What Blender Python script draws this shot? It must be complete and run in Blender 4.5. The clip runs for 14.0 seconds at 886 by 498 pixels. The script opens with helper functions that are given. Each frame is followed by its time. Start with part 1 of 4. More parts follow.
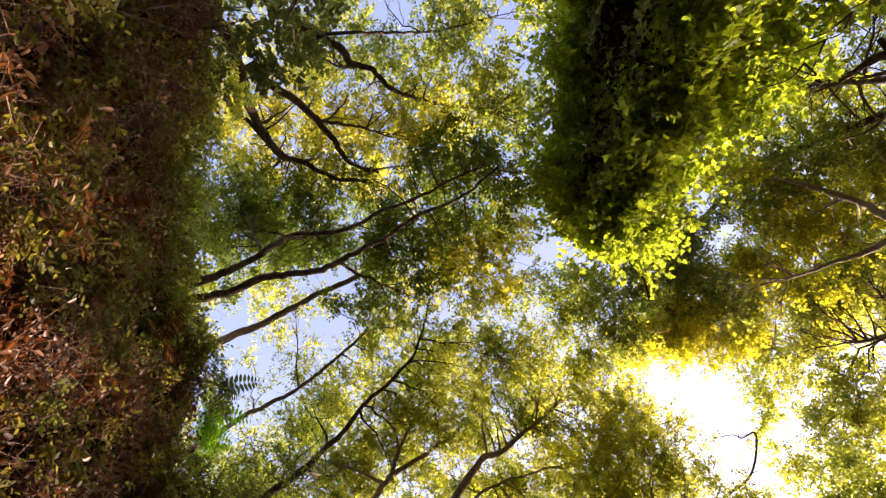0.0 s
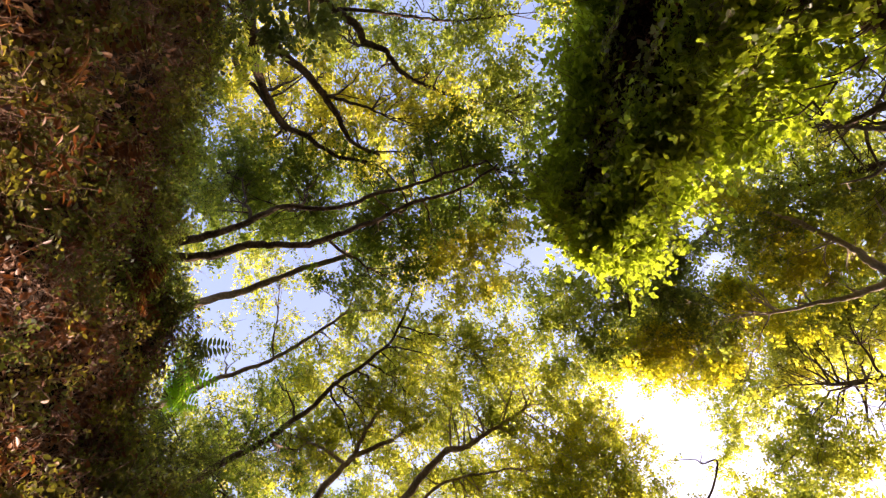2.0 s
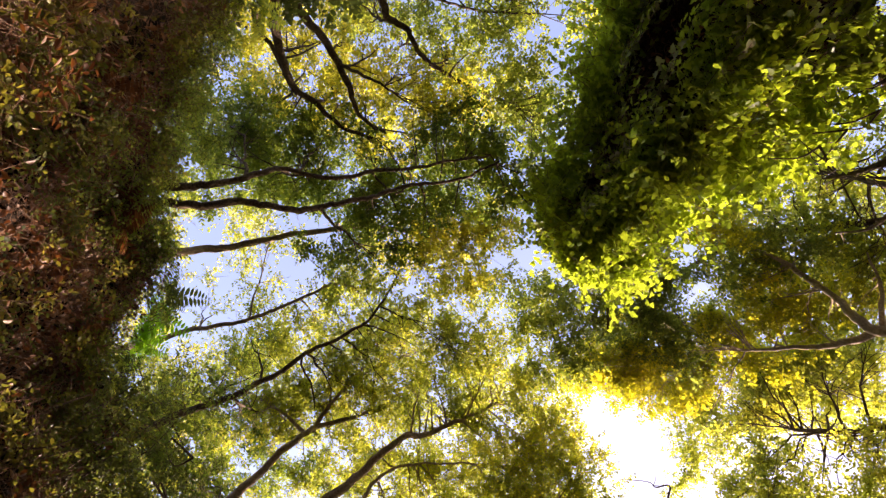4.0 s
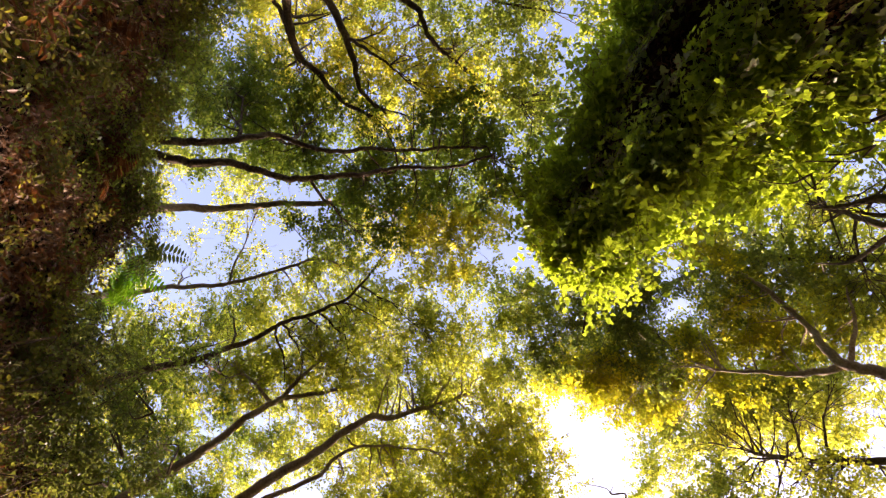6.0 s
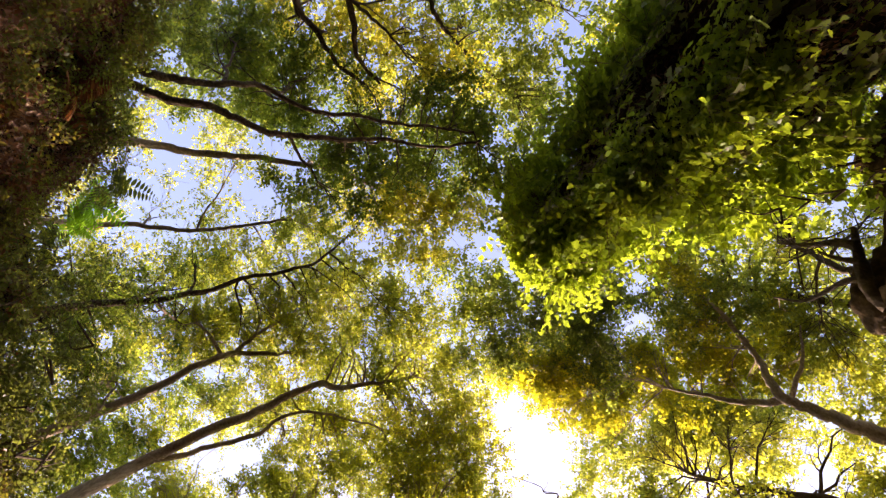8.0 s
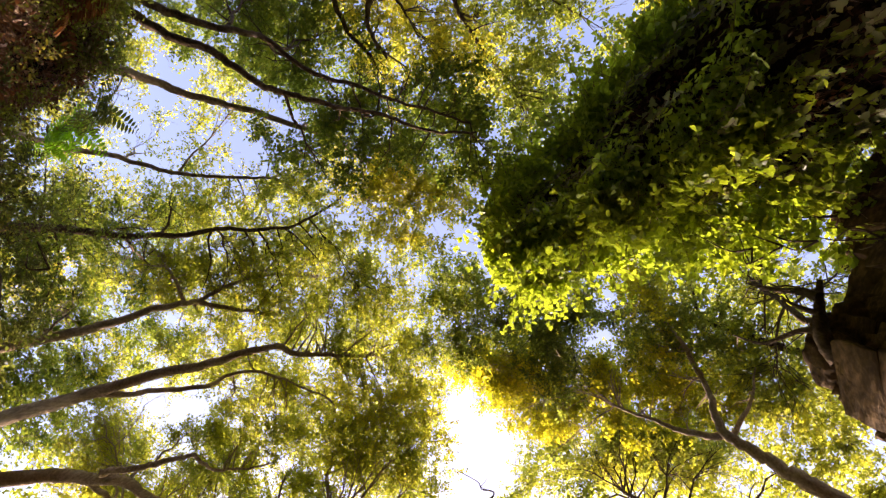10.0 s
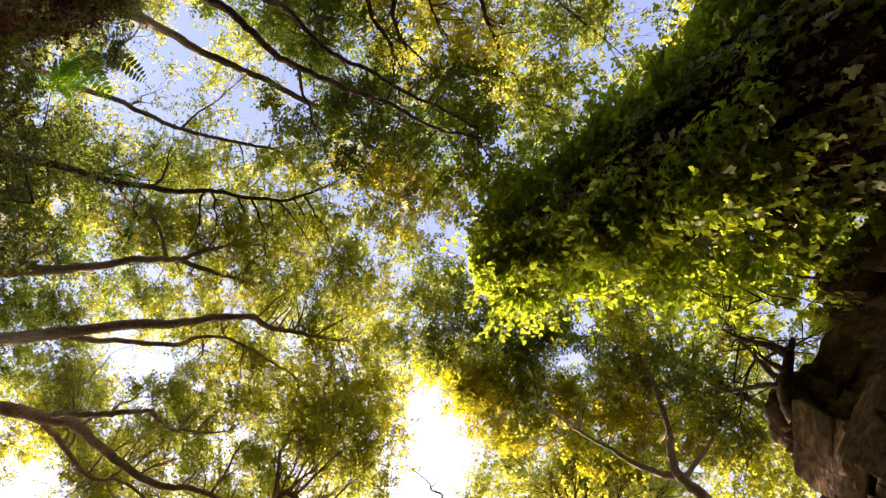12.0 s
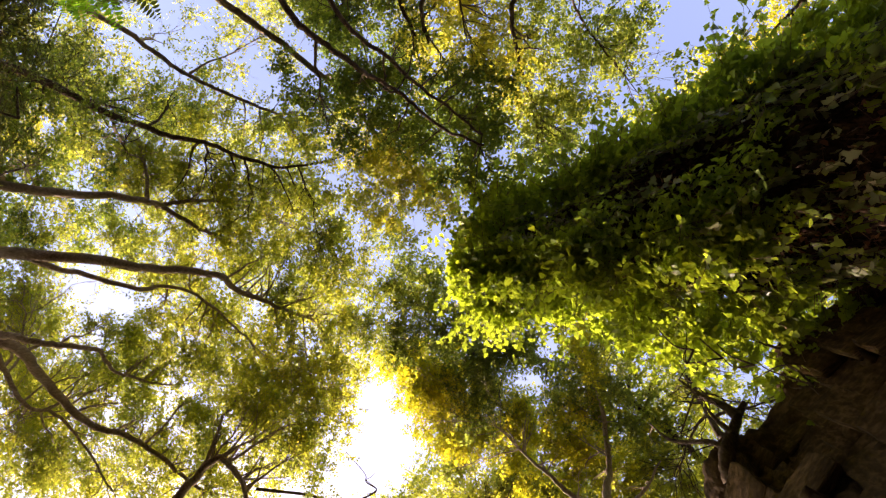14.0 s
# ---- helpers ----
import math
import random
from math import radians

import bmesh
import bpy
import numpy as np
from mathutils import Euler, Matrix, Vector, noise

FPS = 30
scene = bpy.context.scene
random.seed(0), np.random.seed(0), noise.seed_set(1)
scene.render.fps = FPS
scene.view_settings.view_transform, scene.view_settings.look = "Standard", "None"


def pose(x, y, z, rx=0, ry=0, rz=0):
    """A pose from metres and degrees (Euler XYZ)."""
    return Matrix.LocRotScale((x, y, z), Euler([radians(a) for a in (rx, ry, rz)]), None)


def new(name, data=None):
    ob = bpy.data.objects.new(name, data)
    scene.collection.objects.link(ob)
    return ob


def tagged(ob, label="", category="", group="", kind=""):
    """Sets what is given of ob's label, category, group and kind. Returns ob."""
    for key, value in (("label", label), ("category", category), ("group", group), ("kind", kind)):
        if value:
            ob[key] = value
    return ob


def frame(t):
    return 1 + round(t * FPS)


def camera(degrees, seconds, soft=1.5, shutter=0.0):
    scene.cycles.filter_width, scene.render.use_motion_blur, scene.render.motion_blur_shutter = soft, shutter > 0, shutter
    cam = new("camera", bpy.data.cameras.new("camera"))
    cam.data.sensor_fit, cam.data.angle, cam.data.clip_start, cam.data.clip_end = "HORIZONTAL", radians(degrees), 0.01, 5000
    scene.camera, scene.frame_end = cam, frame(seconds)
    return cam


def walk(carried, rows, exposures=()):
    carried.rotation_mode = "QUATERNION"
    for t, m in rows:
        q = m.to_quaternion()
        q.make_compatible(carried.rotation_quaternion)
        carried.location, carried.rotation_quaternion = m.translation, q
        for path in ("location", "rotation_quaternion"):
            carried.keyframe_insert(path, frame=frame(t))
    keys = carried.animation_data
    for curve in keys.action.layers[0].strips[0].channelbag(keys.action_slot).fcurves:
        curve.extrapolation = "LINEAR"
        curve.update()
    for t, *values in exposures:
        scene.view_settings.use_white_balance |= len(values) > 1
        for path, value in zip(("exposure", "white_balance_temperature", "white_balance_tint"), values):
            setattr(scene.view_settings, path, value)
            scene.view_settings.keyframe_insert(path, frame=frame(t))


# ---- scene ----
cam = camera(83.21, 14.0, soft=1.3)
# seconds, x, y, z, rx, ry, rz
PATH = [
    (0.0, 0.000, 0.000, 1.500, 175.52, -11.94, -179.07),
    (0.5, -0.026, -0.002, 1.503, 175.62, -11.91, 179.40),
    (1.0, -0.065, 0.001, 1.517, 175.74, -11.93, 177.60),
    (1.5, -0.110, -0.002, 1.533, 175.97, -12.00, 175.59),
    (2.0, -0.161, -0.004, 1.548, 176.17, -12.07, 173.34),
    (2.5, -0.218, -0.010, 1.560, 176.40, -12.16, 171.07),
    (3.0, -0.267, -0.025, 1.575, 176.72, -12.23, 168.42),
    (5.5, -0.485, -0.112, 1.639, 177.60, -11.96, 159.28),
    (6.0, -0.549, -0.125, 1.658, 177.70, -11.76, 157.40),
    (6.5, -0.631, -0.126, 1.693, 177.78, -11.55, 155.42),
    (7.0, -0.719, -0.119, 1.716, 177.86, -11.20, 153.25),
    (7.5, -0.805, -0.104, 1.734, 177.90, -10.80, 150.87),
    (8.0, -0.896, -0.087, 1.768, 177.89, -10.40, 148.43),
    (10.5, -1.210, 0.049, 1.841, 178.66, -9.38, 136.27),
    (11.0, -1.242, 0.085, 1.848, 179.06, -9.30, 134.04),
    (11.5, -1.254, 0.117, 1.851, 179.43, -9.18, 131.63),
    (12.0, -1.267, 0.149, 1.862, 179.78, -9.01, 129.11),
    (12.5, -1.275, 0.183, 1.876, -179.85, -8.79, 126.53),
    (13.0, -1.288, 0.215, 1.895, -179.43, -8.51, 123.79),
    (13.5, -1.303, 0.251, 1.909, -179.07, -8.05, 120.80),
    (14.0, -1.319, 0.274, 1.924, -178.70, -7.45, 117.64),
]
walk(cam, [(t, pose(x, y, z, rx, ry, rz)) for t, x, y, z, rx, ry, rz in PATH], [(0.0, 2.12, 7550, 37), (7.0, 2.1, 7550, 37), (11.0, 2.02, 7550, 37), (14.0, 2.0, 7550, 37)])

# ---- light ----
SUN = Vector((-0.53, -0.70, 0.475)).normalized()
world = bpy.data.worlds.new("sky")
scene.world = world
world.use_nodes = True
wn = world.node_tree.nodes
sky = wn.new("ShaderNodeTexSky")
sky.sky_type = "NISHITA"
sky.sun_disc = False
sky.sun_elevation = math.asin(SUN.z)
sky.sun_rotation = math.atan2(SUN.x, SUN.y)
sky.air_density, sky.dust_density, sky.ozone_density = 1.0, 1.5, 1.0
wn["Background"].inputs["Strength"].default_value = 0.15
world.node_tree.links.new(sky.outputs[0], wn["Background"].inputs[0])
sun_data = bpy.data.lights.new("sun", "SUN")
sun_data.energy, sun_data.angle, sun_data.color = 4.4, radians(0.55), (1.0, 0.93, 0.8)
sun = new("sun", sun_data)
sun.matrix_world = SUN.to_track_quat("Z", "Y").to_matrix().to_4x4()


# ---- materials ----
def material(name):
    m = bpy.data.materials.new(name)
    m.use_nodes = True
    m.node_tree.nodes.clear()
    return m, m.node_tree.nodes, m.node_tree.links


def ramp(nodes, stops):
    r = nodes.new("ShaderNodeValToRGB")
    while len(r.color_ramp.elements) < len(stops):
        r.color_ramp.elements.new(0.5)
    for e, (p, c) in zip(r.color_ramp.elements, stops):
        e.position, e.color = p, (*c, 1.0)
    return r


def leaf_material(name, stops, through_tint=(2.9, 2.75, 1.15), share=0.55, gloss=0.35):
    """A thin leaf: reflects from its face and lets light through. Colours vary leaf by leaf."""
    m, n, l = material(name)
    out = n.new("ShaderNodeOutputMaterial")
    geo = n.new("ShaderNodeNewGeometry")
    col = ramp(n, stops)
    tex = n.new("ShaderNodeTexNoise")
    tex.inputs["Scale"].default_value = 0.45
    tex.inputs["Detail"].default_value = 3.0
    co = n.new("ShaderNodeTexCoord")
    l.new(co.outputs["Object"], tex.inputs["Vector"])
    mixv = n.new("ShaderNodeMath")
    mixv.operation = "MULTIPLY_ADD"
    mixv.inputs[1].default_value = 0.4
    l.new(geo.outputs["Random Per Island"], mixv.inputs[0])
    half = n.new("ShaderNodeMath")
    half.operation = "MULTIPLY_ADD"
    half.inputs[1].default_value = 1.1
    half.inputs[2].default_value = -0.25
    l.new(tex.outputs["Fac"], half.inputs[0])
    l.new(half.outputs[0], mixv.inputs[2])
    l.new(mixv.outputs[0], col.inputs["Fac"])
    body = n.new("ShaderNodeBsdfPrincipled")
    body.inputs["Roughness"].default_value = 0.5
    body.inputs["Specular IOR Level"].default_value = gloss
    l.new(col.outputs[0], body.inputs["Base Color"])
    tint = n.new("ShaderNodeMix")
    tint.data_type, tint.blend_type = "RGBA", "MULTIPLY"
    tint.inputs["Factor"].default_value = 1.0
    tint.inputs["B"].default_value = (*through_tint, 1.0)
    l.new(col.outputs[0], tint.inputs["A"])
    bright = n.new("ShaderNodeHueSaturation")
    bright.inputs["Saturation"].default_value = 1.0
    bright.inputs["Value"].default_value = 1.5
    l.new(tint.outputs["Result"], bright.inputs["Color"])
    tr = n.new("ShaderNodeBsdfTranslucent")
    l.new(bright.outputs[0], tr.inputs["Color"])
    mix = n.new("ShaderNodeMixShader")
    mix.inputs["Fac"].default_value = share
    l.new(body.outputs[0], mix.inputs[1])
    l.new(tr.outputs[0], mix.inputs[2])
    l.new(mix.outputs[0], out.inputs["Surface"])
    return m


def rough_material(name, stops, scale, fine, bump=0.4, rough=0.9, stretch=(1, 1, 1)):
    """Bark, earth or stone: colour at two scales and a bump."""
    m, n, l = material(name)
    out = n.new("ShaderNodeOutputMaterial")
    body = n.new("ShaderNodeBsdfPrincipled")
    body.inputs["Roughness"].default_value = rough
    body.inputs["Specular IOR Level"].default_value = 0.1
    co = n.new("ShaderNodeTexCoord")
    mp = n.new("ShaderNodeMapping")
    mp.inputs["Scale"].default_value = stretch
    l.new(co.outputs["Object"], mp.inputs["Vector"])
    a, b = n.new("ShaderNodeTexNoise"), n.new("ShaderNodeTexNoise")
    a.inputs["Scale"].default_value, a.inputs["Detail"].default_value = scale, 5.0
    b.inputs["Scale"].default_value, b.inputs["Detail"].default_value = fine, 6.0
    l.new(mp.outputs[0], a.inputs["Vector"])
    l.new(mp.outputs[0], b.inputs["Vector"])
    add = n.new("ShaderNodeMix")
    add.inputs["Factor"].default_value = 0.5
    l.new(a.outputs["Fac"], add.inputs["A"])
    l.new(b.outputs["Fac"], add.inputs["B"])
    col = ramp(n, stops)
    l.new(add.outputs["Result"], col.inputs["Fac"])
    l.new(col.outputs[0], body.inputs["Base Color"])
    bp = n.new("ShaderNodeBump")
    bp.inputs["Strength"].default_value = bump
    bp.inputs["Distance"].default_value = 0.05
    l.new(b.outputs["Fac"], bp.inputs["Height"])
    l.new(bp.outputs[0], body.inputs["Normal"])
    l.new(body.outputs[0], out.inputs["Surface"])
    return m


YELLOW = leaf_material("autumn_leaf", [(0.0, (0.116, 0.134, 0.018)), (0.4, (0.173, 0.184, 0.0234)), (0.7, (0.243, 0.222, 0.027)), (1.0, (0.359, 0.267, 0.0315))])
GOLD = leaf_material("gold_green_leaf", [(0.0, (0.0815, 0.104, 0.0242)), (0.4, (0.139, 0.15, 0.0308)), (0.75, (0.215, 0.196, 0.0374)), (1.0, (0.326, 0.254, 0.044))])
LIGHT = leaf_material("light_leaf", [(0.0, (0.0686, 0.0932, 0.0316)), (0.4, (0.121, 0.146, 0.038)), (0.75, (0.18, 0.186, 0.038)), (1.0, (0.275, 0.233, 0.0443))])
GREEN = leaf_material("green_leaf", [(0.0, (0.0432, 0.0665, 0.0242)), (0.5, (0.081, 0.106, 0.0303)), (0.85, (0.14, 0.151, 0.0315)), (1.0, (0.216, 0.199, 0.0363))])
MID = leaf_material("mid_green_leaf", [(0.0, (0.0319, 0.0577, 0.0194)), (0.5, (0.0626, 0.0928, 0.0242)), (0.85, (0.108, 0.13, 0.0266)), (1.0, (0.194, 0.188, 0.0303))], share=0.5)
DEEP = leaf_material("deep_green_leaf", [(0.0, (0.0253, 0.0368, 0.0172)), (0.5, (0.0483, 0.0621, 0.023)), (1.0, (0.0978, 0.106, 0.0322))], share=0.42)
IVY = leaf_material("ivy_leaf", [(0.0, (0.045, 0.07, 0.016)), (0.5, (0.11, 0.155, 0.022)), (0.85, (0.18, 0.23, 0.028)), (1.0, (0.3, 0.24, 0.06))], share=0.5, gloss=0.5)
FADED_IVY = leaf_material("faded_ivy_leaf", [(0.0, (0.05, 0.07, 0.02)), (0.45, (0.12, 0.145, 0.045)), (0.75, (0.22, 0.22, 0.09)), (1.0, (0.42, 0.34, 0.22))], through_tint=(1.5, 1.5, 1.1), share=0.35, gloss=0.5)
OLIVE = leaf_material("olive_leaf", [(0.0, (0.0283, 0.0321, 0.0112)), (0.5, (0.0707, 0.0736, 0.0187)), (0.85, (0.141, 0.127, 0.0327)), (1.0, (0.283, 0.226, 0.0935))], share=0.3)
FERN = leaf_material("fern_leaf", [(0.0, (0.063, 0.14, 0.0192)), (0.6, (0.105, 0.224, 0.024)), (1.0, (0.168, 0.28, 0.03))], share=0.5)
DRY = leaf_material("dry_leaf", [(0.0, (0.028, 0.0115, 0.0051)), (0.45, (0.096, 0.0377, 0.0136)), (0.72, (0.208, 0.0943, 0.0357)), (0.9, (0.384, 0.271, 0.153)), (1.0, (0.48, 0.377, 0.255))], through_tint=(1.6, 1.2, 0.7), share=0.2, gloss=0.4)
BARK = rough_material("bark", [(0.3, (0.03, 0.021, 0.014)), (0.5, (0.085, 0.06, 0.04)), (0.7, (0.17, 0.13, 0.09))], 3.0, 22.0, stretch=(1, 1, 0.35))
# pale bark; part of its lightness stands in for sun on the limbs
PALE_SUNLIT_BARK = rough_material("pale_bark", [(0.3, (0.14, 0.101, 0.0672)), (0.5, (0.294, 0.224, 0.154)), (0.7, (0.476, 0.378, 0.28))], 3.0, 22.0, stretch=(1, 1, 0.35))
# brown bark with the deep shade under the ivy put into its colour
SHADED_BARK = rough_material("shaded_brown_bark", [(0.32, (0.009, 0.0054, 0.00288)), (0.5, (0.0288, 0.0162, 0.00864)), (0.7, (0.144, 0.0864, 0.0486))], 3.0, 16.0, bump=0.8, stretch=(1, 1, 0.4))
TWIG = rough_material("twig_bark", [(0.3, (0.07, 0.036, 0.022)), (0.55, (0.19, 0.115, 0.075)), (0.75, (0.55, 0.45, 0.35))], 4.0, 30.0)
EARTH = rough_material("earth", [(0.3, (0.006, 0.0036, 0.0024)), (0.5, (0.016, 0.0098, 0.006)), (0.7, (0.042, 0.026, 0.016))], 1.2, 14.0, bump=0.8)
ROCK = rough_material("rock", [(0.3, (0.015, 0.0087, 0.0036)), (0.5, (0.063, 0.039, 0.0158)), (0.7, (0.18, 0.112, 0.0495))], 1.3, 9.0, bump=0.7)


# ---- mesh helpers ----
def quads_mesh(name, verts, faces, mat):
    """A mesh from arrays of vertices (n, 3) and four-cornered faces (m, 4)."""
    verts, faces = np.asarray(verts, dtype=np.float32), np.asarray(faces, dtype=np.int32)
    me = bpy.data.meshes.new(name)
    me.vertices.add(len(verts))
    me.vertices.foreach_set("co", verts.ravel())
    me.loops.add(faces.size)
    me.loops.foreach_set("vertex_index", faces.ravel())
    me.polygons.add(len(faces))
    me.polygons.foreach_set("loop_start", np.arange(0, faces.size, 4, dtype=np.int32))
    me.update(calc_edges=True)
    me.materials.append(mat)
    return me


def smooth(me):
    me.polygons.foreach_set("use_smooth", np.ones(len(me.polygons), dtype=bool))
    return me


def part(name, me, parent, label="", kind=""):
    ob = new(name, me)
    ob.parent = parent
    return tagged(ob, label, kind=kind)


def thing(name, at, label, category, group="", kind=""):
    ob = new(name)
    ob.location = at
    ob.empty_display_size = 0.2
    return tagged(ob, label, category, group, kind)


def unit(v):
    return v / (np.linalg.norm(v, axis=-1, keepdims=True) + 1e-9)


def curve_points(points, steps):
    """A smooth line through the points (Catmull-Rom)."""
    p = np.asarray(points, dtype=float)
    p = np.vstack([2 * p[0] - p[1], p, 2 * p[-1] - p[-2]])
    out = []
    for i in range(1, len(p) - 2):
        for t in np.linspace(0, 1, steps, endpoint=False):
            a, b, c, d = p[i - 1], p[i], p[i + 1], p[i + 2]
            out.append(0.5 * (2 * b + (c - a) * t + (2 * a - 5 * b + 4 * c - d) * t * t + (3 * b - a - 3 * c + d) * t ** 3))
    out.append(p[-2])
    return np.array(out)


def tube(line, radii, sides, rng, rough=0.0):
    """Vertices and faces of a tapered tube along a line, closed to a point at its end."""
    line = np.asarray(line, dtype=float)
    n = len(line)
    tang = unit(np.gradient(line, axis=0))
    ref = np.where(np.abs(tang[:, 2:3]) < 0.9, [[0.0, 0.0, 1.0]], [[1.0, 0.0, 0.0]])
    u = unit(np.cross(tang, ref))
    for i in range(1, n):
        w = u[i - 1] - tang[i] * np.dot(u[i - 1], tang[i])
        u[i] = w / (np.linalg.norm(w) + 1e-9)
    v = np.cross(tang, u)
    ang = np.linspace(0, 2 * np.pi, sides, endpoint=False)
    r = np.asarray(radii, dtype=float)[:, None] * (1 + rough * rng.standard_normal((n, sides)))
    pts = line[:, None] + r[..., None] * (np.cos(ang)[None, :, None] * u[:, None] + np.sin(ang)[None, :, None] * v[:, None])
    idx = np.arange(n * sides).reshape(n, sides)
    a, b = idx[:-1], idx[1:]
    faces = np.stack([a, np.roll(a, -1, 1), np.roll(b, -1, 1), b], -1).reshape(-1, 4)
    return pts.reshape(-1, 3), faces


def join(pieces):
    verts, faces, k = [], [], 0
    for v, f in pieces:
        verts.append(v)
        faces.append(f + k)
        k += len(v)
    return np.vstack(verts), np.vstack(faces)


# outlines of leaves: across, along; six corners, two faces that meet at the midrib
OVAL = np.array([(0, 0), (-0.27, 0.3), (-0.25, 0.68), (0, 1), (0.25, 0.68), (0.27, 0.3)])
NARROW = np.array([(0, 0), (-0.15, 0.3), (-0.13, 0.65), (0, 1), (0.13, 0.65), (0.15, 0.3)])
SMALL = np.array([(0, 0), (-0.33, 0.52), (0, 1), (0.33, 0.46)])
IVY_SHAPE = np.array([(0, 0.1), (-0.22, -0.04), (-0.5, 0.2), (-0.26, 0.42), (-0.3, 0.62), (0, 1), (0.3, 0.62), (0.26, 0.42), (0.5, 0.2), (0.22, -0.04)])


def leaves(places, ways, normals, sizes, outline, rng, fold=0.18):
    """Vertices and faces of many leaves: stalk end, direction, face normal and length of each."""
    ways = unit(ways)
    side = unit(np.cross(ways, normals))
    up = np.cross(side, ways)
    x, y = outline[:, 0], outline[:, 1]
    lift = np.abs(x) * fold * 2 - 0.12 * y * y
    pts = places[:, None] + sizes[:, None, None] * (x[None, :, None] * side[:, None] + y[None, :, None] * ways[:, None] + lift[None, :, None] * up[:, None])
    n, m = len(places), len(outline)
    k = (np.arange(n) * m)[:, None, None]
    corners = {4: [[0, 3, 2, 1]], 6: [[0, 3, 2, 1], [0, 5, 4, 3]], 10: [[0, 3, 2, 1], [0, 5, 4, 3], [0, 7, 6, 5], [0, 9, 8, 7]]}[m]
    faces = (np.array(corners)[None] + k).reshape(-1, 4)
    return pts.reshape(-1, 3), faces


def sprays(lobes, rng, size, outline, per=7, flat=0.55, droop=0.25, spread=0.3, density=1.0, lean=0.5):
    """Leafy twig ends that fill the lobes (x, y, z, radius, density). Gives leaves and their twigs."""
    places, ways, normals, sizes, twigs = [], [], [], [], []
    leaf_area = size * size * 0.36
    for x, y, z, r, d in lobes:
        count = max(3, int(d * density * 1.4 * math.pi * r * r / leaf_area / per))
        knots = max(3, int(7 * r))
        kc = rng.standard_normal((knots, 3)) * (0.46, 0.46, 0.46 * flat) * r
        kr = r * rng.uniform(0.22, 0.5, knots)
        pick = rng.integers(0, knots, count)
        c = kc[pick] + rng.standard_normal((count, 3)) * kr[pick][:, None] * (0.62, 0.62, 0.5 * flat)
        c += (x, y, z)
        w = c - (x, y, z - 0.6 * r) + rng.standard_normal((count, 3)) * 0.6 * r
        w[:, 2] *= 0.5
        w = unit(w)
        w[:, 2] -= droop * rng.uniform(0, 1, count)
        w = unit(w)
        length = spread * rng.uniform(0.6, 1.4, count)
        twigs.append((c, c + w * length[:, None]))
        s = np.linspace(0.1, 1.0, per)[None] + rng.uniform(-0.05, 0.05, (count, per))
        p = c[:, None] + w[:, None] * (s * length[:, None])[..., None]
        side = unit(np.cross(w, np.array([0, 0, 1.0])[None] + 0.3 * rng.standard_normal((count, 3))))
        sign = np.where(np.arange(per) % 2 == 0, 1.0, -1.0)[None, :, None]
        lw = w[:, None] * 0.7 + side[:, None] * sign * 0.9 + rng.standard_normal((count, per, 3)) * 0.3
        ln = np.array([0, 0, 1.0]) + rng.standard_normal((count, per, 3)) * lean
        places.append(p.reshape(-1, 3))
        ways.append(lw.reshape(-1, 3))
        normals.append(ln.reshape(-1, 3))
        sizes.append((size * rng.uniform(0.6, 1.25, (count, per))).ravel())
    geo = leaves(np.vstack(places), np.vstack(ways), unit(np.vstack(normals)), np.concatenate(sizes), outline, rng)
    return geo, (np.vstack([t[0] for t in twigs]), np.vstack([t[1] for t in twigs]))


def slivers(starts, ends, radius):
    """Thin three-sided sticks, one for each start and end."""
    d = unit(ends - starts)
    u = unit(np.cross(d, np.array([0.31, 0.52, 0.79])))
    v = np.cross(d, u)
    ang = [0, 2.094, 4.189]
    ring = np.stack([math.cos(a) * u + math.sin(a) * v for a in ang], 1)
    n = len(starts)
    r = np.broadcast_to(np.asarray(radius, dtype=float), (n,))[:, None, None]
    pts = np.concatenate([starts[:, None] + ring * r, ends[:, None] + ring * r * 0.4], 1).reshape(-1, 3)
    base = np.array([[0, 1, 4, 3], [1, 2, 5, 4], [2, 0, 3, 5]])
    return pts, (base[None] + (np.arange(n) * 6)[:, None, None]).reshape(-1, 4)


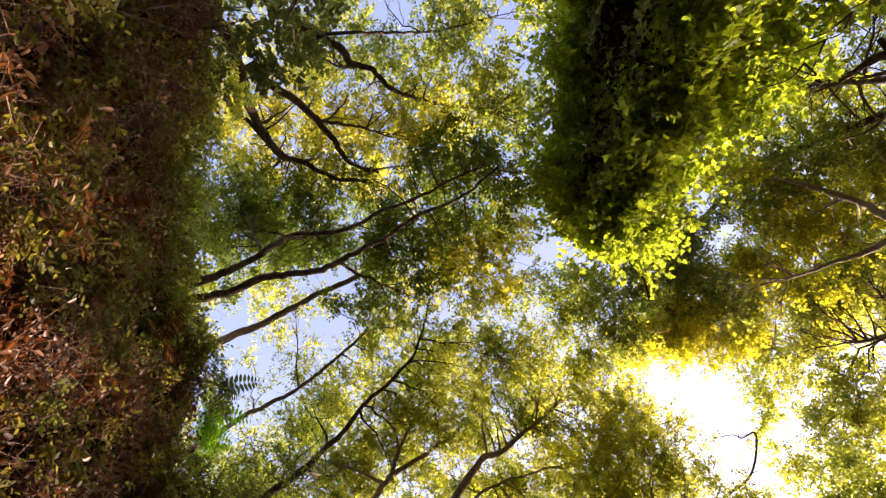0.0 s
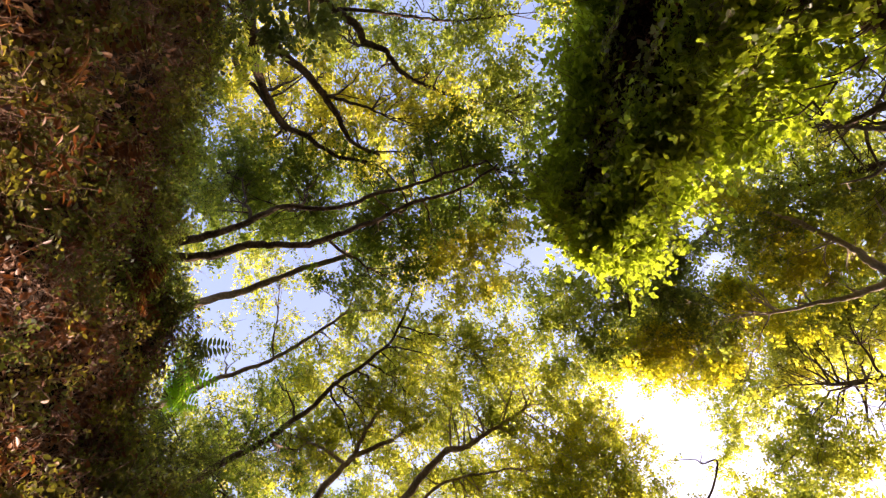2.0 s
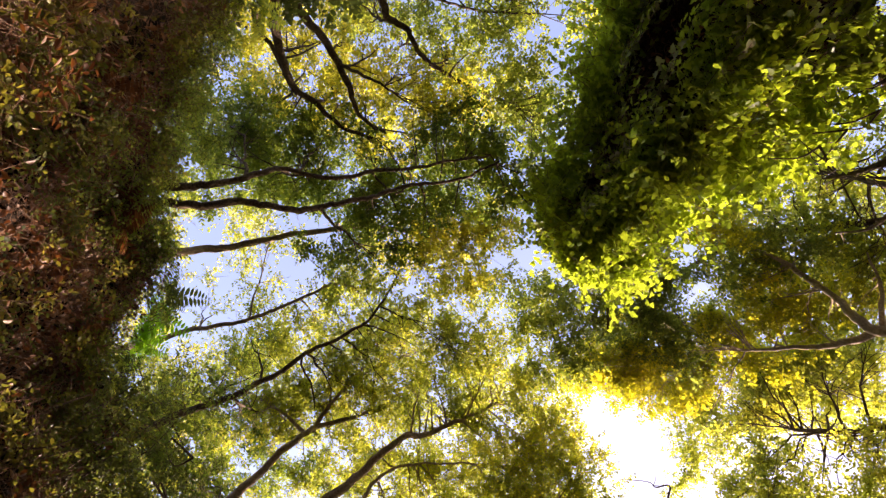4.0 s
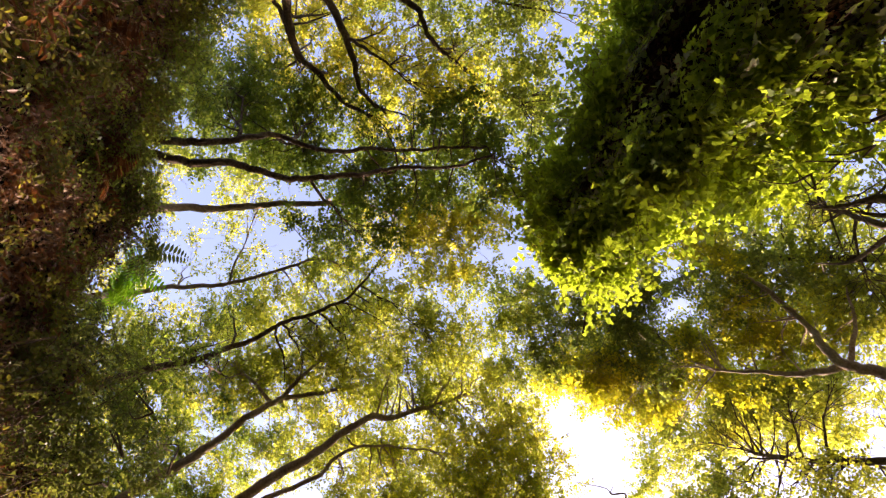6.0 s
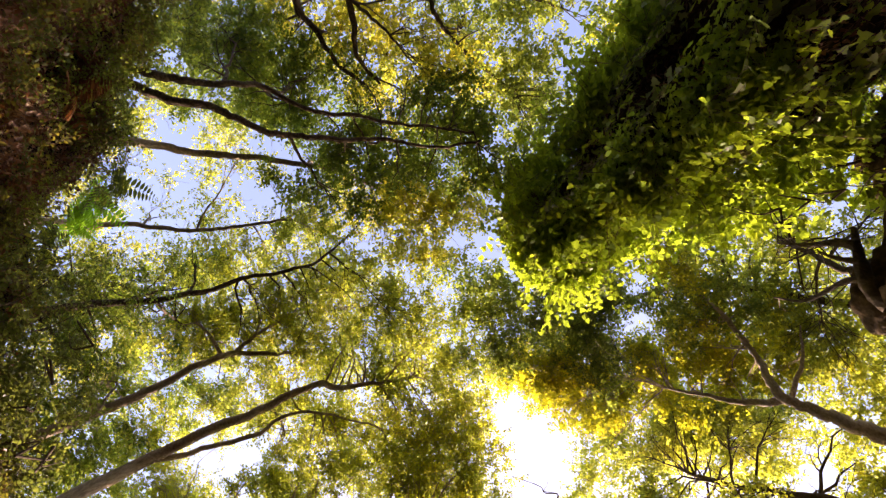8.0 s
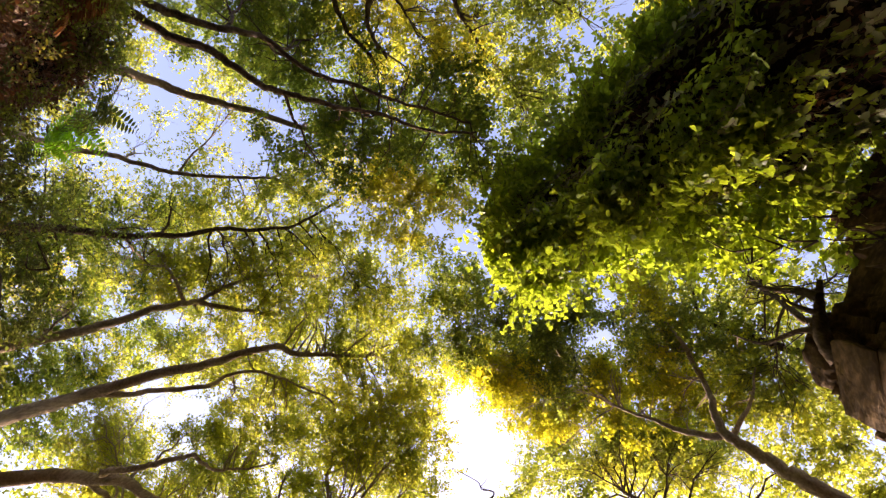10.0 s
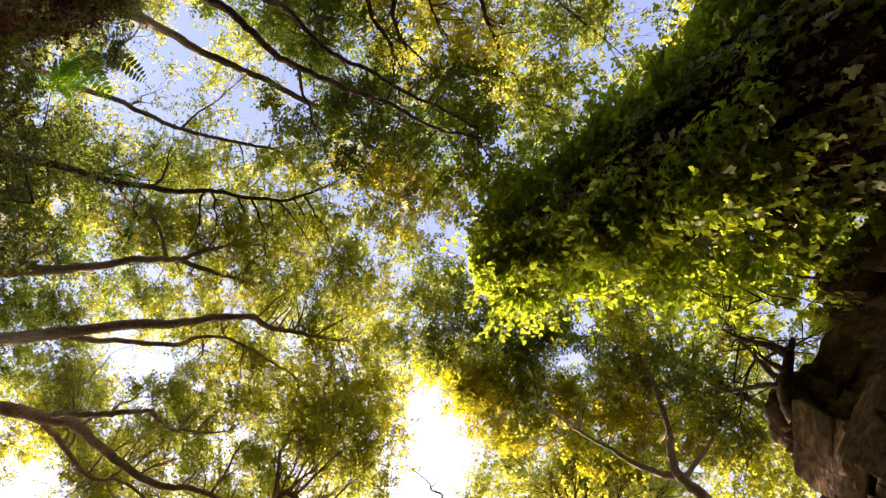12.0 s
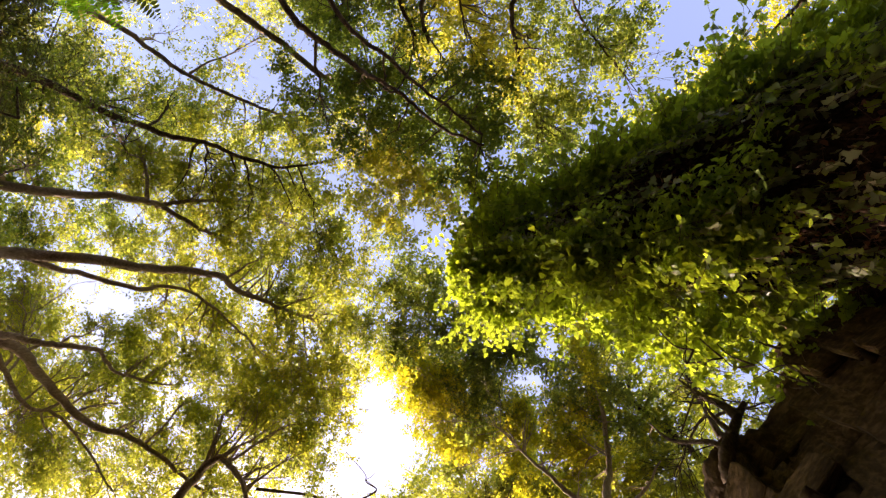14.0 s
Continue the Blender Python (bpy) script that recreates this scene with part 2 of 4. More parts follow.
def tree(seed, label, stems, lobes, leaf, size=0.12, outline=SMALL, bark=BARK, density=1.0, per=7, branches=2.2, name="tree", spread=0.3, lean=0.5):
    """A tree: stems are (radius at foot, radius at tip, points); the first is the trunk, the others limbs. Crown lobes hang on thin branches."""
    rng = np.random.default_rng(seed)
    foot = np.array(stems[0][2][0])
    low = bank_height(foot[0], foot[1]) - 0.15
    if foot[2] > low + 0.3:
        first = np.array(stems[0][2][1])
        slide = np.clip((foot - first)[:2], -0.6, 0.6)
        foot = np.array((foot[0] + slide[0], foot[1] + slide[1], bank_height(foot[0] + slide[0], foot[1] + slide[1]) - 0.15))
        r0, r1, points = stems[0]
        stems = [(r0 * 1.15, r1, [tuple(foot), *points])] + list(stems[1:])
    root = thing(name, foot, label, "tree", "woodland trees")
    lines = []
    for i, (r0, r1, points) in enumerate(stems):
        line = curve_points(points, 7)
        n = len(line)
        wob = np.cumsum(rng.standard_normal((n, 3)), 0)
        wob -= np.linspace(0, 1, n)[:, None] * wob[-1]
        line += wob * 0.018
        radii = r0 + (r1 - r0) * np.linspace(0, 1, n) ** 0.8
        lines.append((line, radii))
        v, f = tube(line - foot, radii, 10 if r0 > 0.06 else 7, rng, 0.05)
        part("trunk" if i == 0 else "limb", smooth(quads_mesh("stem", v, f, bark)), root)
    pool = np.vstack([a[len(a) // 4:] for a, b in lines])
    pool_r = np.concatenate([b[len(a) // 4:] for a, b in lines])
    pieces = []
    order = sorted(lobes, key=lambda q: float(np.min(np.linalg.norm(pool - np.array(q[:3]), axis=1))))
    for x, y, z, r, d in order:
        centre = np.array((x, y, z))
        for _ in range(max(1, int(branches * (0.3 + r)))):
            goal = centre + rng.standard_normal(3) * r * (0.45, 0.45, 0.15) - (0, 0, 0.4 * r)
            dist = np.linalg.norm(pool - goal, axis=1) * rng.uniform(0.8, 1.35, len(pool)) + 0.02 / (pool_r + 0.004)
            k = int(np.argmin(dist))
            start = pool[k]
            span = np.linalg.norm(goal - start)
            if span < 0.15 or span > 6.0:
                continue
            steps = max(4, int(span * 4))
            t = np.linspace(0, 1, steps)[:, None]
            line = start + (goal - start) * t
            line[:, 2] += (np.sin(t * math.pi) * 0.1 * span)[:, 0]
            wob = np.cumsum(rng.standard_normal((steps, 3)), 0) * 0.055 * math.sqrt(span / 2)
            line += wob - wob[0]
            r0 = min(pool_r[k] * 0.66, 0.009 + 0.016 * span)
            radii = r0 + (0.004 - r0) * t[:, 0]
            pieces.append(tube(line - foot, radii, 5, rng))
            pool = np.vstack([pool, line[1:]])
            pool_r = np.concatenate([pool_r, radii[1:]])
            for q in range(1, steps - 1):
                if rng.random() < 0.6:
                    # a side twig that bends away, with two finer ones on it
                    way = unit(1.1 * unit(line[q + 1] - line[q - 1]) + 0.75 * rng.standard_normal(3) * (1, 1, 0.6))
                    ln = rng.uniform(0.35, 1.1)
                    s = np.linspace(0, 1, 6)[:, None]
                    bend = rng.standard_normal(3) * 0.22 * ln
                    side = line[q] + way * s * ln + bend * s * s + np.cumsum(rng.standard_normal((6, 3)), 0) * 0.02
                    side[0] = line[q]
                    rs = np.linspace(max(radii[q] * 0.6, 0.006), 0.003, 6)
                    pieces.append(tube(side - foot, rs, 4, rng))
                    for h in (2, 4):
                        w2 = unit(way + 0.8 * rng.standard_normal(3)) * rng.uniform(0.2, 0.5)
                        mid = side[h] + w2 * 0.5 + rng.standard_normal(3) * 0.04
                        pieces.append(tube(np.array([side[h], mid, side[h] + w2]) - foot, [0.0055, 0.004, 0.0025], 3, rng))
    (v, f), (a, b) = sprays(lobes, rng, size, outline, per, density=density, spread=spread, lean=lean)
    pieces.append(slivers(a - foot, b - foot, 0.003))
    pv, pf = join(pieces)
    part("branch_work", quads_mesh("branch_work", pv, pf, bark), root, kind="stuff")
    part("crown", quads_mesh("crown", v - foot, f, leaf), root, kind="stuff")
    return root



# ---- ground: floor of the sunken way, steep banks and the slopes above, one sheet ----
EAST_RUN, EAST_TOP = 2.8, 9.7
WEST_TOP = 6.8


def east_foot(y):
    return 4.3 - min(4.0, 0.026 * (y + 2.0) ** 2)


def west_foot(y):
    """Where the western bank begins, as a distance to the west."""
    t = min(1.0, max(0.0, (y + 1.5) / 4.5))
    return 8.6 - 3.2 * t * t * (3 - 2 * t)


def bank_height(x, y):
    """Height of the ground: a sunken way between two steep banks."""
    wig = 0.5 * noise.noise((x * 0.25, y * 0.3, 3.0)) + 0.35 * noise.noise((x * 0.5, y * 0.8, 7.0))
    e = max(0.0, x + wig - east_foot(y))
    h = min(e, EAST_RUN) / EAST_RUN
    z = (EAST_TOP + 0.6 * noise.noise((y * 0.45, 1.0, 5.0))) * (h ** 0.9)
    if e > EAST_RUN:
        z += min(e - EAST_RUN, 14.0) * 0.3
    w = max(0.0, -x + wig - west_foot(y) - 0.5)
    h = min(w, 1.5) / 1.5
    z += WEST_TOP * h
    if w > 1.5:
        z += min(w - 1.5, 14.0) * 0.3
    return z


def axis_steps(low, high, step, far):
    fine = list(np.arange(low, high + 0.01, step))
    out, s, v = [], 0.4, 0.0
    while v < far:
        v += s
        s *= 1.3
        out.append(v)
    return [fine[0] - a for a in reversed(out)] + fine + [fine[-1] + a for a in out]


xs, ys = axis_steps(-11.0, 11.0, 0.16, 400.0), axis_steps(-14.0, 9.0, 0.22, 400.0)
gv = np.array([(x, y, bank_height(x, y) + 0.05 * noise.noise((x * 2.3, y * 2.3, 9.0))) for x in xs for y in ys])
steep = np.array([0.0 if z < 0.3 else 1.0 for z in gv[:, 2]])
for k, (x, y, z) in enumerate(gv):
    if steep[k] and abs(x) < 11 and abs(y) < 15:
        gv[k, 0] += 0.55 * noise.noise((y * 0.9, z * 0.8, 2.0)) + 0.25 * noise.noise((y * 2.2, z * 2.0, 4.0))
        gv[k, 1] += 0.12 * noise.noise((y * 2.2, z * 2.0, 14.0))
gi = np.arange(len(gv)).reshape(len(xs), len(ys))
gf = np.stack([gi[:-1, :-1], gi[1:, :-1], gi[1:, 1:], gi[:-1, 1:]], -1).reshape(-1, 4)
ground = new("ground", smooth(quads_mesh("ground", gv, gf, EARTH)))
tagged(ground, "dark brown earth of a sunken way with steep banks", "ground", kind="structure")


# ---- plants and litter on the eastern bank ----
def bank_places(rng, count, y0, y1, s0, s1, patch=0.0, seed=0.0):
    """Random places on the eastern bank: s runs from its foot (0) to its crest (1). patch: how strongly they gather."""
    out = []
    while len(out) < count:
        y, s = rng.uniform(y0, y1), rng.uniform(s0, s1)
        x = east_foot(y) + s * EAST_RUN
        z = bank_height(x, y)
        if patch and noise.noise((y * 0.7, z * 0.7, seed)) < rng.uniform(-patch, patch):
            continue
        if y < -1.0 and z < 7.0 and rng.random() > max(0.7, (z - 4.0) / 3.0):
            continue
        if y > 2.0 and z < 9.0 and rng.random() < 0.4:
            continue
        x += 0.55 * noise.noise((y * 0.9, z * 0.8, 2.0)) + 0.25 * noise.noise((y * 2.2, z * 2.0, 4.0))
        out.append((x, y, z))
    return np.array(out)


BANK_OUT = np.array((-0.95, 0.0, 0.3))
rng = np.random.default_rng(5)
p = bank_places(rng, 34000, -12.5, 7.5, 0.2, 1.02, 0.6, 3.0) + BANK_OUT * rng.uniform(0.0, 0.22, (34000, 1))
p = np.vstack([p, bank_places(rng, 9000, -10.0, -1.0, 0.15, 0.85, 0.4, 5.0) + BANK_OUT * rng.uniform(0.05, 0.3, (9000, 1))])
v, f = leaves(p, rng.standard_normal((len(p), 3)) + (-0.1, 0, -0.7), BANK_OUT + 0.7 * rng.standard_normal((len(p), 3)), rng.uniform(0.04, 0.15, len(p)), OVAL, rng, 0.3)
tagged(new("leaf_litter", quads_mesh("leaf_litter", v, f, DRY)), "brown fallen leaves caught all over the steep bank", "leaf litter", kind="stuff")
p = bank_places(rng, 14000, -12.5, 7.5, 0.2, 1.0, 0.4, 8.0) + BANK_OUT * rng.uniform(0.02, 0.25, (14000, 1))
w = unit(rng.standard_normal((len(p), 3)) * (0.5, 1, 1) + BANK_OUT * 0.3 + (0, 0, -0.3)) * rng.uniform(0.15, 0.8, (len(p), 1)) ** 1.2
v, f = slivers(p, p + w, rng.uniform(0.002, 0.006, len(p)))
tagged(new("dead_twigs", quads_mesh("dead_twigs", v, f, TWIG)), "thin dead twigs and dry stems lying on the bank", "dead twigs", kind="stuff")


def undergrowth(seed, count, area, leaf, size, outline, label, patch, out=0.25):
    g = np.random.default_rng(seed)
    c = bank_places(g, count, *area, patch, seed * 1.7) + BANK_OUT * g.uniform(0.0, out, (count, 1))
    lob = [(a[0], a[1], a[2], g.uniform(0.18, 0.4), 0.8) for a in c]
    (v, f), (a, b) = sprays(lob, g, size, outline, 6, flat=0.9, spread=0.3, lean=0.8)
    root = thing("undergrowth", tuple(c[0]), label, "undergrowth", kind="stuff")
    part("leaf_mass", quads_mesh("leaf_mass", v - c[0], f, leaf), root, kind="stuff")
    pv, pf = slivers(a - c[0], b - c[0], 0.004)
    part("stem_mass", quads_mesh("stem_mass", pv, pf, TWIG), root, kind="stuff")


# dry brush: tufts of thin dead stems, with curled leaves on them
rng = np.random.default_rng(17)
tufts = bank_places(rng, 150, -11.0, 6.5, 0.15, 0.92, 0.5, 12.0)
st, en, lp = [], [], []
for c in tufts:
    k = int(rng.integers(14, 34))
    w = unit(BANK_OUT * 0.9 + (0, 0, rng.uniform(-0.6, 0.5)) + 0.75 * rng.standard_normal((k, 3))) * rng.uniform(0.25, 0.95, (k, 1))
    a = c + 0.12 * rng.standard_normal((k, 3))
    st += [a, a + w]
    en += [a + w, a + w + (0, 0, -0.12) + 0.17 * rng.standard_normal((k, 3))]
    lp.append((a + w)[::2])
st, en, lp = np.vstack(st), np.vstack(en), np.vstack(lp)
brush = thing("dry_brush", tuple(tufts[0]), "tufts of dead reddish-brown stems on the bank", "brush", kind="stuff")
part("stem_mass", quads_mesh("stem_mass", *slivers(st - tufts[0], en - tufts[0], rng.uniform(0.003, 0.008, len(st))), TWIG), brush, kind="stuff")
v, f = leaves(lp, rng.standard_normal((len(lp), 3)) + (0, 0, -0.6), rng.standard_normal((len(lp), 3)), rng.uniform(0.05, 0.12, len(lp)), OVAL, rng, 0.3)
part("leaf_mass", quads_mesh("leaf_mass", v - tufts[0], f, DRY), brush, kind="stuff")

undergrowth(36, 150, (-10.0, 5.5, 0.2, 0.9), OLIVE, 0.1, OVAL, "scattered dull green seedlings among the brush", 0.3)
undergrowth(31, 300, (-12.0, 7.0, 0.5, 1.06), OLIVE, 0.085, OVAL, "low olive-green undergrowth on the upper bank", 0.5)
undergrowth(35, 80, (-12.5, -5.6, 0.75, 1.15), OLIVE, 0.07, SMALL, "shaded dark shrubs along the top of the bank", 0.4, 0.4)
undergrowth(32, 110, (-4.5, 7.0, 0.85, 1.12), GREEN, 0.07, SMALL, "green shrubs along the top of the bank", 0.4, 0.4)
undergrowth(33, 220, (-12.5, 7.5, 0.25, 0.9), DRY, 0.13, NARROW, "withered brown plants on the bank", 0.5)
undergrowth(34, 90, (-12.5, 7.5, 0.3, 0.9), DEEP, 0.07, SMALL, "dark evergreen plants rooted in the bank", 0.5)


def fern(seed, at, label, leaf, fronds=9, length=0.9):
    """A fern: arching fronds with leaflets on both sides."""
    g = np.random.default_rng(seed)
    root = thing("fern", at, label, "fern", "ferns on the bank")
    for k in range(fronds):
        a = g.uniform(math.pi * 0.55, math.pi * 1.45)
        lift = g.uniform(-0.2, 0.9)
        way = np.array((math.cos(a), math.sin(a), lift))
        n = 13
        t = np.linspace(0, 1, n)
        ln = length * g.uniform(0.7, 1.15)
        line = way[None] * t[:, None] * ln
        line[:, 2] -= 0.55 * ln * t ** 2
        stalk = tube(line, 0.006 * (1 - 0.8 * t), 4, g)
        fr = part("frond", quads_mesh("frond", *stalk, leaf), root)
        tang = unit(np.gradient(line, axis=0))
        side = unit(np.cross(tang, np.array((0, 0, 1.0))))
        size = 0.2 * ln * np.sin(np.pi * (0.12 + 0.86 * t)) + 0.02
        keep = slice(3, n)
        pl = np.vstack([line[keep], line[keep]])
        wy = np.vstack([side[keep] + 0.35 * tang[keep], -side[keep] + 0.35 * tang[keep]])
        nm = np.tile(np.cross(side, tang)[keep], (2, 1)) + 0.15 * g.standard_normal((len(pl), 3))
        v, f = leaves(pl, wy, nm, np.tile(size[keep], 2), NARROW * (1.15, 1), g, 0.1)
        part("leaflet", quads_mesh("leaflet", v, f, leaf), fr, kind="stuff")
    return root


FERNS = [
    ((7.35, -4.25, 10.55), 'bright green fern on the edge of the bank', FERN, 14, 1.0),
    ((7.3, -4.75, 10.35), 'bright green fern among brush on the bank', FERN, 11, 0.85),
    ((6.92, -3.62, 10.4), 'dark fern against the sky on the bank', DEEP, 9, 1),
    ((7.24, -5.39, 10.0), 'dark fern hanging from the bank', DEEP, 9, 0.8),
    ((7.23, -3.05, 9.7), 'dark fern above the brown brush', DEEP, 7, 0.7),
    ((6.06, 2.28, 10.2), 'yellow-green fern on the bank', LIGHT, 8, 0.8),
]
SHRUBS = [
    ('dark leafy shrub at the top of the bank', [(6.16, -5.47, 9.41, 0.52, 0.45), (6.71, -6.25, 9.44, 0.62, 0.45), (5.73, -6.35, 9.13, 0.58, 0.45), (5.77, -7.14, 8.99, 0.5, 0.45)], DEEP, 0.07, OVAL),
    ('dense green shrub at the top of the bank', [(5.35, -7.48, 9.43, 0.48, 0.45), (5.26, -7.66, 8.76, 0.61, 0.45), (6.21, -5.04, 9.53, 0.74, 0.45)], GREEN, 0.07, OVAL),
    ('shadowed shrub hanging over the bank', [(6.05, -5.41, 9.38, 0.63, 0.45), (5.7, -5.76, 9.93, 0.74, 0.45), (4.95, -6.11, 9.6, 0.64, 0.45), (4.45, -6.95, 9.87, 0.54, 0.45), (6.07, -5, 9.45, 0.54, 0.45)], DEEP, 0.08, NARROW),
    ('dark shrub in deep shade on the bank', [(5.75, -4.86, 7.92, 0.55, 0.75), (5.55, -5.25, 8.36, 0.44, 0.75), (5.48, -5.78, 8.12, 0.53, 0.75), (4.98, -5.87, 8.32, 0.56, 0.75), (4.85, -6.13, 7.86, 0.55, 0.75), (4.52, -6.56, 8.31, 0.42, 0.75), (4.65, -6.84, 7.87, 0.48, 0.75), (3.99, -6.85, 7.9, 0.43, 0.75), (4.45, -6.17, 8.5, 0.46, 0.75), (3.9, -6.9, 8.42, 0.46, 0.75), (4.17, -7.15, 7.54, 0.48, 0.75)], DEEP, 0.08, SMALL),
    ('leafy olive shrub along the edge of the bank', [(7.3, 0.92, 10.16, 0.39, 0.9), (6.82, 1.4, 10.16, 0.5, 0.9), (7.24, 0.37, 10.36, 0.46, 0.9), (7.42, -0.44, 10.35, 0.39, 0.9), (7.15, -1.14, 10.45, 0.38, 0.9), (7.3, -2.05, 10.25, 0.47, 0.9), (7.44, -1.32, 9.99, 0.54, 0.9), (6.74, 1.9, 10.59, 0.51, 0.9), (6.77, -0.09, 10.21, 0.42, 0.9), (6.89, -2.39, 9.8, 0.39, 0.9)], GREEN, 0.07, OVAL),
    ('ivy hanging over the edge of the rock', [(-4.77, 3.18, 11.03, 0.42, 0.8), (-5.19, 3.85, 11.19, 0.48, 0.8), (-5.22, 4.14, 10.48, 0.45, 0.8), (-5.07, 4.81, 10.54, 0.41, 0.8), (-4.89, 4.48, 10.99, 0.40, 0.8), (-4.32, 2.72, 11.55, 0.47, 0.8), (-4.28, 3.24, 11.45, 0.48, 0.8), (-4.74, 3.86, 11.31, 0.54, 0.8), (-5.39, 4.42, 10.43, 0.49, 0.8), (-4.11, 2.41, 11.91, 0.43, 0.8), (-3.67, 1.97, 11.60, 0.55, 0.8), (-5.37, 3.69, 10.77, 0.43, 0.8), (-5.77, 4.13, 10.89, 0.48, 0.8)], IVY, 0.14, IVY_SHAPE),
    ('broad-leaved dark green shrub on the bank', [(5.35, 3.37, 10.49, 0.63, 1), (4.64, 3.55, 10.31, 0.68, 1), (5.33, 2.71, 9.68, 0.66, 1), (4.9, 2.86, 10.3, 0.48, 1), (5.89, 3.31, 9.87, 0.73, 1), (5.33, 3.55, 9.58, 0.64, 1)], DEEP, 0.15, OVAL),
]
DEAD_BRANCHES = [
    ('straight dead branch sticking out of the ivy', 0.045, 0.03, [(-1.9, -0.46, 14.2), (-2.11, -1.4, 13.9), (-2.22, -1.81, 13.75), (-2.29, -2.12, 13.7)], 1),
    ('thin crooked dead branch against the bright sky', 0.045, 0.008, [(-3.6, -8.4, 14.5), (-4.55, -7.58, 15.3), (-5.04, -7.16, 15.4), (-5.27, -6.7, 15.5), (-5.27, -5.9, 15.5), (-4.94, -6.05, 15.5), (-4.71, -5.98, 15.5), (-3.99, -6.24, 15.6)], 5),
]
rng = np.random.default_rng(19)
for x, y, z in bank_places(rng, 5, -5.0, 2.0, 0.45, 0.9):
    FERNS.append(((x - 0.1, y, z), "rust-brown dead bracken hanging on the bank", DRY, int(rng.integers(6, 10)), rng.uniform(0.6, 1.0)))
for k, (at, label, leaf, fronds, ln) in enumerate(FERNS):
    fern(70 + k, at, label, leaf, fronds, ln)


def shrub(seed, label, lobes, leaf, size, outline):
    g = np.random.default_rng(seed)
    foot = np.array((lobes[0][0] + 0.3, lobes[0][1], bank_height(lobes[0][0] + 0.3, lobes[0][1]) - 0.1))
    root = thing("shrub", tuple(foot), label, "shrub", "shrubs on the bank")
    (v, f), (a, b) = sprays(lobes, g, size, outline, 7, flat=0.9, spread=0.3, lean=0.7, density=1.1)
    pieces = [slivers(a - foot, b - foot, 0.004)]
    for x, y, z, r, d in lobes:
        base = np.array((x + 0.25, y, bank_height(x + 0.25, y) - 0.1))
        if base[2] < z - 3.0:
            base = np.array((x - 0.5, y + 0.4, z - 0.5))
        for _ in range(2):
            end = np.array((x, y, z)) + g.standard_normal(3) * r * 0.5
            mid = (base + end) / 2 + g.standard_normal(3) * 0.25
            pieces.append(tube(curve_points([base, mid, end], 4) - foot, np.linspace(0.022, 0.005, 9), 5, g))
    part("stem_work", quads_mesh("stem_work", *join(pieces), BARK), root, kind="stuff")
    part("foliage", quads_mesh("foliage", v - foot, f, leaf), root, kind="stuff")


for k, row in enumerate(SHRUBS):
    shrub(90 + k, *row)


# ---- western rock face ----
def stone_mesh(seed):
    """A weathered block about one metre across."""
    bm = bmesh.new()
    bmesh.ops.create_cube(bm, size=1.0)
    bmesh.ops.subdivide_edges(bm, edges=bm.edges[:], cuts=3, use_grid_fill=True)
    for v in bm.verts:
        d = v.co.normalized() * 0.58
        q = v.co + Vector((seed, 2 * seed, 3 * seed))
        v.co = v.co.lerp(d, 0.12) + d * 0.12 * noise.noise(q * 1.7) + d * 0.15 * noise.noise(q * 4.0)
    me = bpy.data.meshes.new("stone")
    bm.to_mesh(me)
    bm.free()
    me.materials.append(ROCK)
    return smooth(me)


FACE = curve_points([(-3.2, 11.6), (-3.8, 7.2), (-4.3, 4.6), (-5.0, 2.7), (-5.85, 1.25), (-7.6, 0.55), (-12.5, 0.55)], 22)


def face_out(i):
    """The way out of the rock at a step along its foot."""
    d = FACE[min(i + 1, len(FACE) - 1)] - FACE[max(i - 1, 0)]
    return np.array((-d[1], d[0])) / math.hypot(d[0], d[1])


def face_relief(x, y, z):
    x, y, z = x / 1.45, y / 1.45, z / 1.45
    u, w = x * 0.8 + y * 0.7 + 0.35 * noise.noise((x, y, z * 0.8)), z + 0.4 * noise.noise((x * 0.8, y * 0.8, z + 5.0))
    big = 0.3 * noise.noise((x * 0.6, y * 0.6, z * 0.5)) + 0.22 * noise.cell((u * 1.1, 3.0, w * 0.8 + 0.4 * u)) + 0.16 * noise.cell((u * 2.4 - 0.5 * w, 7.0, w * 1.9))
    bed = z * 1.35 + 0.5 * noise.noise((x * 0.4, y * 0.4, 2.0))
    ledge = 0.16 * (bed - math.floor(bed)) - 0.05 * abs(noise.noise((x * 5.0, y * 5.0, z * 4.0)))
    return 1.45 * (big + ledge - 0.045 * z - 0.33)


rv, k = [], len(FACE)
levels = np.linspace(0.0, 11.8, 168)
for z in levels:
    for i, (x, y) in enumerate(FACE):
        o = face_out(i) * face_relief(x, y, z)
        rv.append((x + o[0], y + o[1], z))
for i, (x, y) in enumerate(FACE):
    rv.append((x - 2.5, y + 2.5, 12.1 + 0.3 * noise.noise((x, y, 1.0))))
ri = np.arange(len(rv)).reshape(-1, k)
rf = np.stack([ri[:-1, :-1], ri[:-1, 1:], ri[1:, 1:], ri[1:, :-1]], -1).reshape(-1, 4)
rock_face = new("rock_wall", quads_mesh("rock_wall", rv, rf, ROCK))
tagged(rock_face, "shaded brown rock face with cracks and ledges", "rock wall", kind="structure")
stones = [stone_mesh(s) for s in (1.0, 4.0, 9.0, 13.0, 21.0)]
rng = np.random.default_rng(8)
